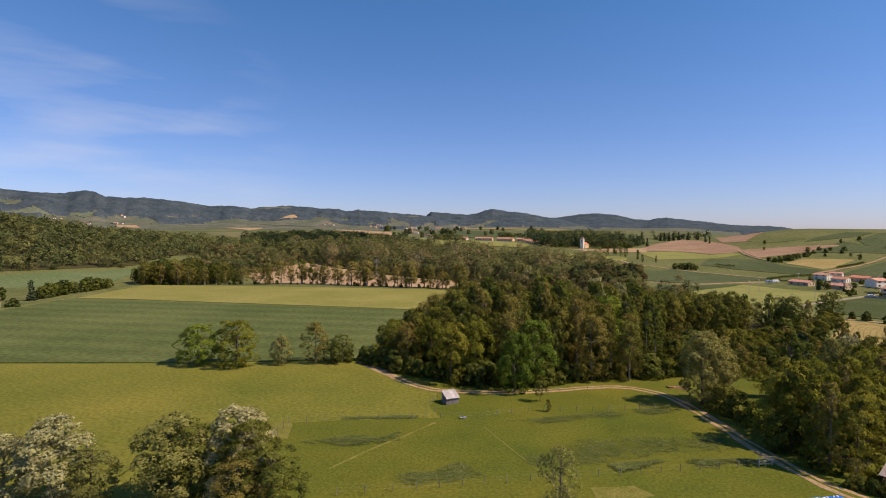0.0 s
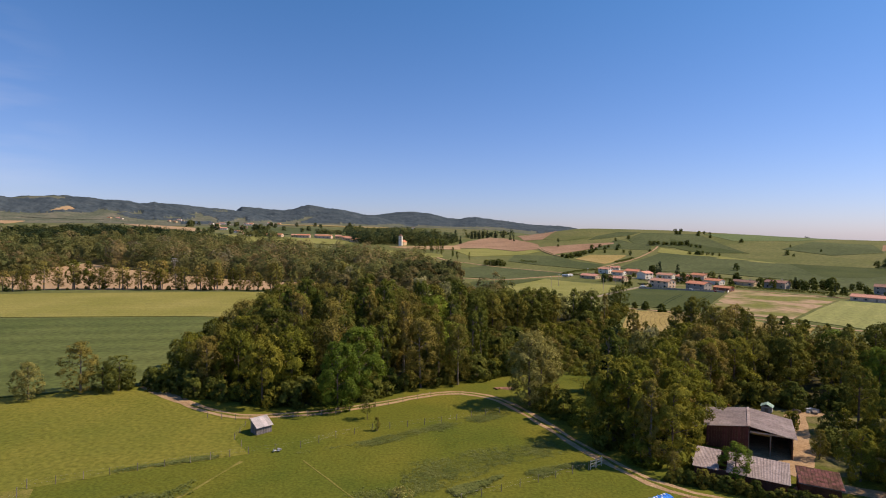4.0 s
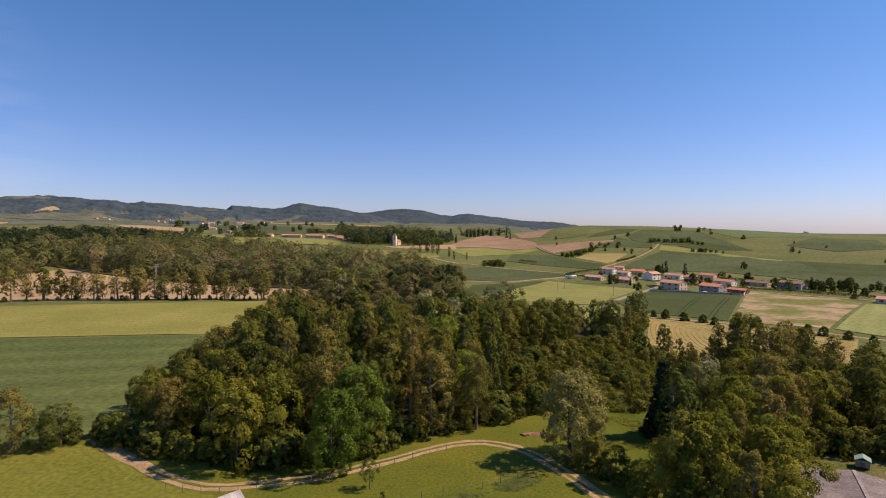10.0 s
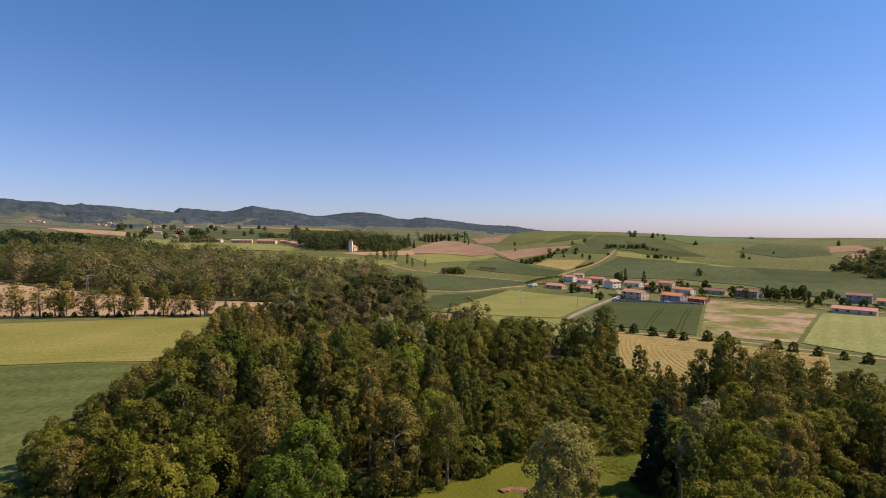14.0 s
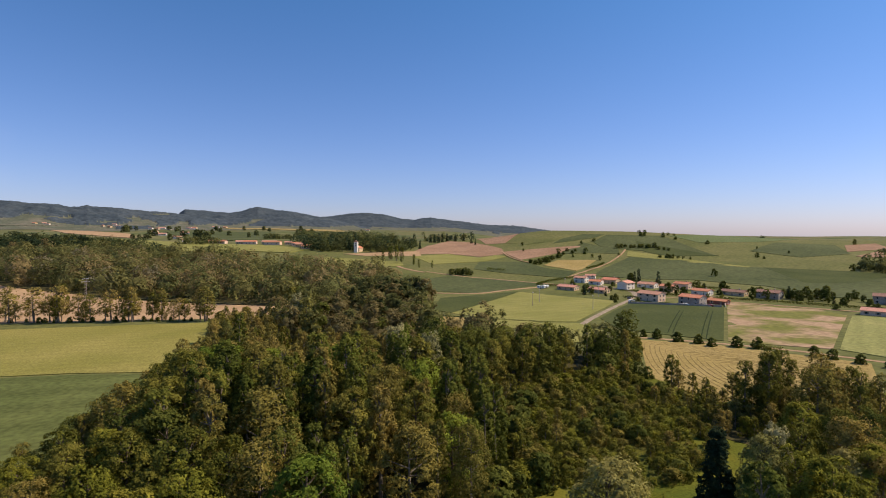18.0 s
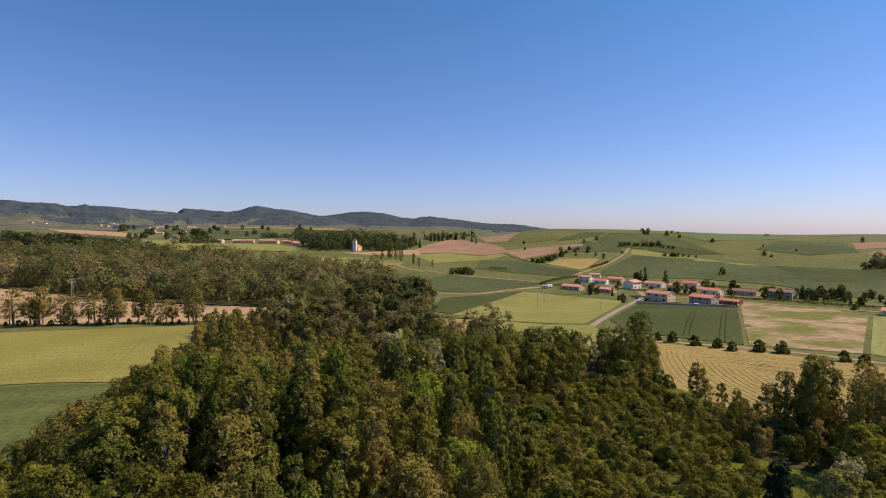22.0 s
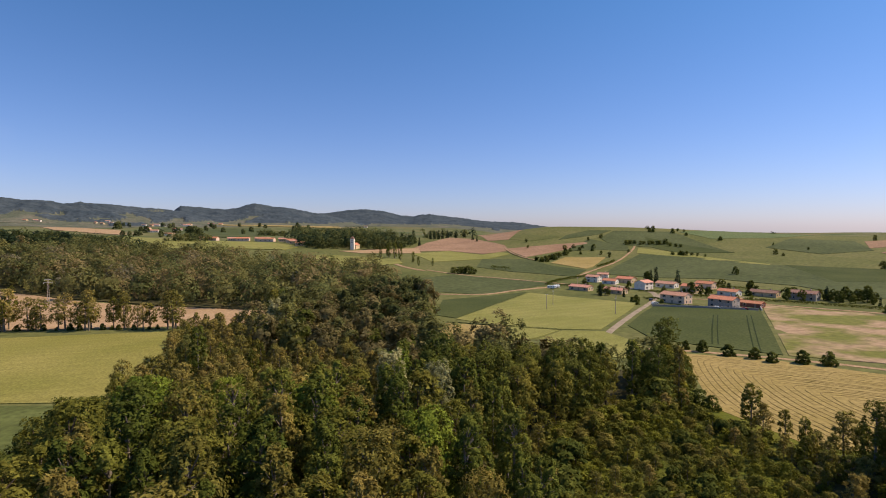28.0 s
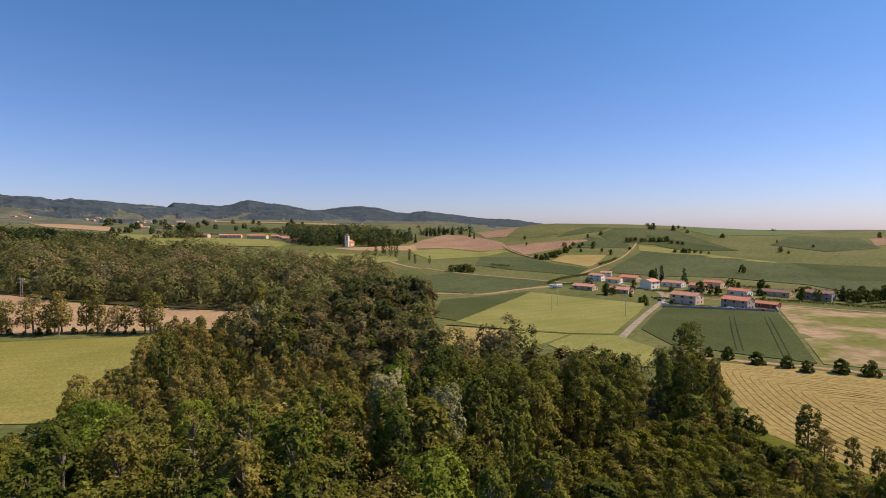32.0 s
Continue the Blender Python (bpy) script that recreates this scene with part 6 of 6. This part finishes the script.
def small_shed(x, y, turn):
    ob = base("field_shed", x, y, turn)
    w, d = 3.0, 2.4
    body = part("inner_wall", prism([(-d / 2 + 0.06, 0), (d / 2 - 0.06, 0), (d / 2 - 0.06, 2.45), (-d / 2 + 0.06, 1.45)], -w / 2 + 0.05, w / 2 - 0.05), SHED_WALL, ob)
    body.matrix_basis = pose(0, 0, 0, 0, 0, 90) @ Matrix.Diagonal((1, -1, 1, 1))
    n = 12
    me = part_mesh("board", boxed(0, -0.03, 0.02, w / n - 0.02, 0.02, 1.48, 0.005), SHED_WALL)
    for k in range(n):
        b = part("board", me, SHED_WALL, ob)
        b.matrix_basis = pose(-w / 2 + k * w / n, -d / 2 - 0.01, 0)
    for side in (-1, 1):
        for k in range(9):
            yy = -d / 2 + (k + 0.5) * d / 9
            b = part("board", boxed(-0.03, -d / 18 + 0.01, 0.02, 0.03, d / 18 - 0.01, 1.5 + 0.98 * (k + 0.5) / 9, 0.005), SHED_WALL, ob)
            b.matrix_basis = pose(side * (w / 2), yy, 0)
    tilt = math.degrees(math.atan2(1.0, d))
    for k in range(4):
        sheet = corrugated(w / 4 + 0.16, d + 0.7)
        s = part("roof_sheet", sheet, SHEET, ob)
        sheet.materials[0] = SHED_ROOF
        s.matrix_basis = pose(-w / 2 - 0.1 + k * (w / 4 + 0.05), -d / 2 - 0.35, 1.38 + 0.012 * (k % 2), tilt, 0, 0)
    tagged(ob, "small grey board shed with a sloping sheet roof", "shed")


def corrugated(width, length, wave=0.18, depth=0.02):
    """A wavy roofing sheet along y, a little thick."""
    n = max(6, int(width / wave * 4))
    verts, faces = [], []
    for k in range(n + 1):
        z = depth * math.sin(k / 4 * 2 * math.pi)
        for y, dz in ((0, 0), (length, 0), (length, -0.012), (0, -0.012)):
            verts.append((width * k / n, y, z + dz))
        if k:
            a, b = 4 * (k - 1), 4 * k
            faces += [(a, b, b + 1, a + 1), (a + 1, b + 1, b + 2, a + 2), (a + 2, b + 2, b + 3, a + 3), (a + 3, b + 3, b, a)]
    faces += [(0, 1, 2, 3), (4 * n + 3, 4 * n + 2, 4 * n + 1, 4 * n)]
    return mesh_of("roof_sheet", verts, faces, SHEET)


small_shed(-41.6, 112.0, 46)


# ---- barn: low gable, ridge running from front to back ----
def barn():
    w, d, e, h = 13.2, 10.8, 3.7, 1.0
    ob = base("barn", 46.2, 108.2, -26.6)
    slope = math.degrees(math.atan2(h, w / 2))
    part("back_wall", boxed(-w / 2, d - 0.2, 0, w / 2, d, e, 0.02), WOOD_RED, ob)
    for x in (-w / 2, w / 2 - 0.16):
        part("side_wall", boxed(x, 0, 0, x + 0.16, d, e, 0.02), WOOD_RED, ob)
    n = 16
    for k in range(n):
        x0, x1 = -w / 2 + k * (w * 0.5) / n, -w / 2 + (k + 1) * (w * 0.5) / n - 0.015
        top = e + h * (1 - abs((x0 + x1) / 2) / (w / 2)) - 0.1
        part("board", boxed(x0, -0.06, 0.05, x1, 0.02, top, 0.006), WOOD_RED, ob)
    for x in (-w / 2 + 0.1, 0, w * 0.25, w / 2 - 0.1):
        top = e + h * (1 - abs(x) / (w / 2)) - 0.12
        part("post", boxed(x - 0.1, 0.02, 0, x + 0.1, 0.22, top, 0.02), WOOD_POST, ob)
    bm = bmesh.new()
    box(bm, 0.2, -0.05, e - 0.05, w / 2, 0.05, e + 0.2)
    part("lintel", bm, WOOD_PALE, ob)
    part("hay_edge", boxed(0.5, 1.2, e - 0.75, 3.6, 2.4, e - 0.35, 0.1), HAY, ob)
    part("inner_floor", boxed(-w / 2 + 0.1, 0.1, -0.05, w / 2 - 0.1, d - 0.1, 0.06), DIRT, ob)
    for side in (-1, 1):
        run = w / 2 / math.cos(radians(slope)) + 0.5
        cols, rows = 10, 3
        me = corrugated(d / cols + 0.22, run / rows + 0.12)
        for c in range(cols):
            for r in range(rows):
                s = part("roof_sheet", me, SHEET, ob)
                tilt = Matrix.Rotation(radians(slope) * side, 4, "Y")
                place = Matrix.Translation((0, -0.4 + c * (d + 0.7) / cols, e + h + 0.08 + 0.01 * (c % 2)))
                lay = Matrix.Translation((side * (r * run / rows - 0.02), 0, -0.012 * r)) @ Matrix.Rotation(radians(-90 * side), 4, "Z")
                if side < 0:
                    lay = Matrix.Translation((-(r * run / rows - 0.02), d / cols + 0.2, -0.012 * r)) @ Matrix.Rotation(radians(90), 4, "Z") @ Matrix.Translation((-(d / cols + 0.2), 0, 0))
                else:
                    lay = Matrix.Translation((r * run / rows - 0.02, d / cols + 0.2, -0.012 * r)) @ Matrix.Rotation(radians(-90), 4, "Z")
                s.matrix_basis = place @ tilt @ lay
    for y in (0.0, d / 3, 2 * d / 3, d - 0.2):
        part("rafter", prism([(-w / 2, e - 0.12), (0, e + h - 0.12), (w / 2, e - 0.12), (w / 2, e), (0, e + h), (-w / 2, e)], y, y + 0.12), WOOD_POST, ob)
    part("ridge_cap", boxed(-0.25, -0.5, e + h + 0.1, 0.25, d + 0.4, e + h + 0.17, 0.03), SHEET, ob)
    tagged(ob, "open-fronted red-brown barn with a grey corrugated roof", "barn")


barn()


def long_shed():
    ob = base("long_shed", 32.4, 97.6, -29)
    w, d = 12.4, 6.2
    part("front_wall", boxed(0, 0.1, 0, w, 0.3, 2.1, 0.02), WOOD_RED, ob)
    part("back_wall", boxed(0, d - 0.3, 0, w, d - 0.1, 2.9, 0.02), WOOD_RED, ob)
    for x in (0, w - 0.2):
        part("side_wall", prism([(0.3, 0), (d - 0.3, 0), (d - 0.3, 2.85), (0.3, 2.1)], 0, 0.2), WOOD_RED, ob).matrix_basis = pose(x + 0.2, 0, 0, 0, 0, 90)
    tilt = math.degrees(math.atan2(0.8, d))
    me = corrugated(1.3, d / 2 + 0.3)
    for c in range(11):
        if c == 3:
            continue
        for r in range(2):
            s = part("roof_sheet", me, SHEET, ob)
            s.matrix_basis = pose(-0.3 + c * 1.17, -0.3 + r * (d / 2 + 0.2), 2.1 + r * 0.43 + 0.012 * (c % 2), tilt, 0, 0)
    for x in np.linspace(0.3, w - 0.3, 6):
        part("rafter", boxed(-0.06, -0.2, 0, 0.06, d, 0.14), WOOD_POST, ob).matrix_basis = pose(x, 0, 1.93, tilt, 0, 0)
    tagged(ob, "long low shed with a pale corrugated roof", "shed")


def tiled_shed():
    ob = base("tiled_shed", 45.2, 92.5, -26)
    part("wall", prism([(0.3, 0), (4.7, 0), (4.7, 2.5), (0.3, 1.9)], 0.2, 5.2), WOOD_RED, ob).matrix_basis = pose(5.4, 0, 0, 0, 0, 90)
    bm = boxed(0, 0, 0, 5.6, 5.2, 0.08)
    part("roof_deck", bm, WOOD_POST, ob).matrix_basis = pose(0, -0.1, 1.95, 7, 0, 0)
    me = part_mesh("tile", boxed(0, 0, 0, 0.44, 0.62, 0.05, 0.015), OLDTILE)
    for c in range(12):
        for r in range(9):
            s = part("tile", me, OLDTILE, ob)
            s.matrix_basis = pose(0.05 + c * 0.46, -0.1 + r * 0.57, 2.04 + r * 0.07 + 0.01 * ((c * 7 + r * 3) % 3), 9, 0, 0)
    tagged(ob, "low shed with a brown tiled roof", "shed")


long_shed()
tiled_shed()


def coop(x, y):
    ob = base("poultry_hut", x, y, -35)
    part("wall", boxed(-1, -0.9, 0.3, 1, 0.9, 1.5, 0.02), WOOD_GREY, ob)
    for a in (-0.9, 0.9):
        for b in (-0.8, 0.8):
            part("leg", boxed(a - 0.06, b - 0.06, 0, a + 0.06, b + 0.06, 0.3), WOOD_POST, ob)
    part("roof", prism([(-1.2, 1.45), (0, 2.05), (1.2, 1.45), (1.2, 1.52), (0, 2.13), (-1.2, 1.52)], -1.15, 1.15), GREEN_PAINT, ob)
    part("door", boxed(-0.35, -0.95, 0.35, 0.35, -0.88, 1.2), WOOD_POST, ob)
    tagged(ob, "small hut with a pale green roof", "hut")


coop(61.5, 130)


def hurdle_gate(x, y, turn):
    ob = base("wooden_gate", x, y, turn)
    for k in (0, 1.3, 2.6):
        part("post", boxed(k - 0.07, -0.07, -0.2, k + 0.07, 0.07, 1.55, 0.01), WOOD_PALE, ob)
    for z in (0.35, 0.85, 1.3):
        part("rail", boxed(-0.1, -0.11, z, 2.75, -0.07, z + 0.14, 0.01), WOOD_PALE, ob)
    b = part("brace", boxed(0, -0.15, 0, 2.7, -0.11, 0.12, 0.01), WOOD_PALE, ob)
    b.matrix_basis = pose(0, 0, 0.4, 0, -18, 0)
    tagged(ob, "pale timber field gate beside the track", "gate")


hurdle_gate(16.8, 99.6, 35)


def log_stack(x, y, turn, cols, rows, tarp, label):
    ob = base("log_stack", x, y, turn)
    rr = random.Random(int(x * 10))
    bm = bmesh.new()
    bmesh.ops.create_cone(bm, cap_ends=True, segments=8, radius1=0.13, radius2=0.12, depth=1.1, matrix=Matrix.Rotation(radians(90), 4, "X"))
    me = part_mesh("log", bm, LOG_END)
    for r in range(rows):
        for c in range(cols - r % 2):
            s = rr.uniform(0.85, 1.15)
            p = part("log", me, LOG_END, ob)
            p.matrix_basis = Matrix.LocRotScale((0.26 * c + 0.13 * (r % 2), rr.uniform(-0.06, 0.06), 0.13 + 0.225 * r), Euler((0, rr.uniform(0, 6), rr.uniform(-0.05, 0.05))), (s, 1, s))
    if tarp:
        n = 26
        verts, faces = [], []
        top = 0.225 * rows + 0.12
        for i in range(n + 1):
            for j, (yy, zz) in enumerate(((-0.75, top - 0.35), (-0.66, top - 0.02), (0, top + 0.06), (0.66, top - 0.02), (0.75, top - 0.4))):
                verts.append((-0.3 + (cols * 0.26 + 0.4) * i / n, yy + rr.uniform(-0.04, 0.04), zz + rr.uniform(-0.06, 0.06)))
            if i:
                a = 5 * (i - 1)
                faces += [(a + k, a + k + 1, a + k + 6, a + k + 5) for k in range(4)]
        t = part("tarpaulin", mesh_of("tarpaulin", verts, faces, TARP), TARP, ob, "blue plastic tarpaulin")
        th = t.modifiers.new("thick", "SOLIDIFY")
        th.thickness = 0.02
        for k in range(9):
            stone = boxed(-0.16, -0.12, 0, 0.16, 0.12, 0.1, 0.03)
            part("weight", stone, WHITE, t, "pale plastic weight").matrix_basis = pose(0.3 + k * cols * 0.26 / 9.5, rr.uniform(-0.5, 0.4), top + 0.05, 0, 0, rr.uniform(0, 90))
    tagged(ob, label, "log stack")


log_stack(20.8, 86.6, 30, 20, 5, True, "stacked firewood under a blue tarpaulin")
log_stack(21.5, 84.6, 28, 16, 3, False, "low stack of split firewood logs")


def sheet_heap(x, y):
    ob = base("covered_heap", x, y, 20)
    rr = random.Random(5)
    for name, mat, r, z, label in (("earth_heap", SOIL, 1.5, 0.8, "dark heap of earth"), ("tarpaulin", TARP, 1.7, 0.62, "crumpled blue tarpaulin")):
        verts, faces, n, m = [], [], 7, 16
        for i in range(n + 1):
            for j in range(m):
                q, a = r * i / n, j * 2 * math.pi / m
                verts.append((q * math.cos(a) * 1.25 + (0.9 if name == "earth_heap" else -0.5), q * math.sin(a), z * (1 - (i / n) ** 2) + rr.uniform(-0.07, 0.07) * (i < n) - 0.05 * (i == n)))
        for i in range(n):
            for j in range(m):
                faces.append((i * m + j, (i + 1) * m + j, (i + 1) * m + (j + 1) % m, i * m + (j + 1) % m))
        part(name, mesh_of(name, verts, faces, mat), mat, ob, label)
    tagged(ob, "heap of earth half covered by blue tarpaulin", "heap")


sheet_heap(27.2, 89.0)


def scrap_heap(x, y, mat, label, size=1.0, seed=1):
    """Old farm gear thrown together."""
    ob = base("scrap_heap", x, y, 0)
    rr = random.Random(seed)
    for k in range(9):
        a, b, c = (rr.uniform(0.15, 0.9) * size for _ in range(3))
        p = part("scrap_piece", boxed(-a, -b * 0.4, 0, a, b * 0.4, c * 0.6, 0.03), mat if k % 3 else METAL, ob)
        p.matrix_basis = pose(rr.uniform(-1.6, 1.6) * size, rr.uniform(-1, 1) * size, rr.uniform(0, 0.25), rr.uniform(-14, 14), rr.uniform(-14, 14), rr.uniform(0, 180))
    tagged(ob, label, "scrap heap")


scrap_heap(54, 135, RUST, "rusty red farm machinery in the grass", 1.3, 1)
scrap_heap(46, 131, RUST, "pile of rusty scrap by the trees", 1.0, 2)
scrap_heap(70, 130, WOOD_POST, "heap of grey branches and scrap", 1.4, 3)
scrap_heap(74, 126, METAL, "pale scrap metal beside the yard", 0.9, 4)
scrap_heap(36.5, 103.5, WOOD_PALE, "stack of pale building timber", 1.0, 5)
scrap_heap(-35.5, 103.5, STEEL, "small water trough and scrap by the fence", 0.5, 6)


# ---- raked rows of the hay field ----
def windrows():
    """Rows raked along the west edge that turn and follow the edge by the lane."""
    g = np.random.default_rng(12)
    poly = [(80, 283), (105, 272), (141, 240), (105, 194), (67, 204), (60, 228), (69, 255)]
    edge_y, edge_x = (190, 206, 228, 244, 262, 284), (62, 61, 61, 64.5, 70.5, 80)
    along, inward = np.array((0.815, -0.58)), np.array((-0.58, -0.815))
    for k in range(1, 54):
        off = k * 1.9 + g.normal(0, 0.1)
        line, turned = [], None
        for y in np.arange(192, 284, 1.3):
            q = np.array((np.interp(y, edge_y, edge_x) + off * 1.04, y))
            if np.dot(q - np.array((80, 284)), inward) < off:
                turned = q
                break
            line.append(q)
        if turned is not None:
            line += [turned + along * u for u in np.arange(0.8, 80, 1.3)]
        bend = np.array(line)
        for _ in range(14):
            bend[1:-1] = 0.5 * bend[1:-1] + 0.25 * (bend[:-2] + bend[2:])
        line = list(bend)
        sway = g.uniform(0, 6)
        pts = []
        for n, q in enumerate(line + [np.array((0, 0))]):
            whole = n < len(line) and inside(q[0], q[1], poly) and g.random() > 0.015
            if whole:
                pts.append(q + inward * 0.2 * math.sin(n / 7 + sway))
                continue
            if len(pts) > 3:
                verts, faces = [], []
                for i, p in enumerate(pts):
                    d = pts[min(i + 1, len(pts) - 1)] - pts[max(i - 1, 0)]
                    s = np.array((-d[1], d[0])) / np.hypot(*d)
                    z = float(land(p[0], p[1])) + 0.05
                    thick = g.uniform(0.5, 1.3) * (1.0 if np.dot(p - np.array((80, 284)), inward) > 14 or p[0] < 84 else 0.55)
                    for w, h in ((-0.25, 0), (-0.1, 0.1), (0.1, 0.11), (0.25, 0)):
                        e = p + s * (w * thick + g.normal(0, 0.07))
                        verts.append((e[0], e[1], z + h * thick))
                    if i:
                        a = 4 * (i - 1)
                        faces += [(a + j, a + 4 + j, a + j + 5, a + j + 1) for j in range(3)]
                ob = new("hay_windrow", mesh_of("hay_windrow", verts, faces, WINDROW))
                tagged(ob, "raked row of drying brown hay", "hay", "raked hay rows")
            pts = []


WINDROW = material("dry_hay", [(0.215, 0.155, 0.055), (0.285, 0.208, 0.085)], 0.8, fine=8, bump=0.8)
windrows()
# darker copy of the tuft grass, with the shrubs' shade in its tones
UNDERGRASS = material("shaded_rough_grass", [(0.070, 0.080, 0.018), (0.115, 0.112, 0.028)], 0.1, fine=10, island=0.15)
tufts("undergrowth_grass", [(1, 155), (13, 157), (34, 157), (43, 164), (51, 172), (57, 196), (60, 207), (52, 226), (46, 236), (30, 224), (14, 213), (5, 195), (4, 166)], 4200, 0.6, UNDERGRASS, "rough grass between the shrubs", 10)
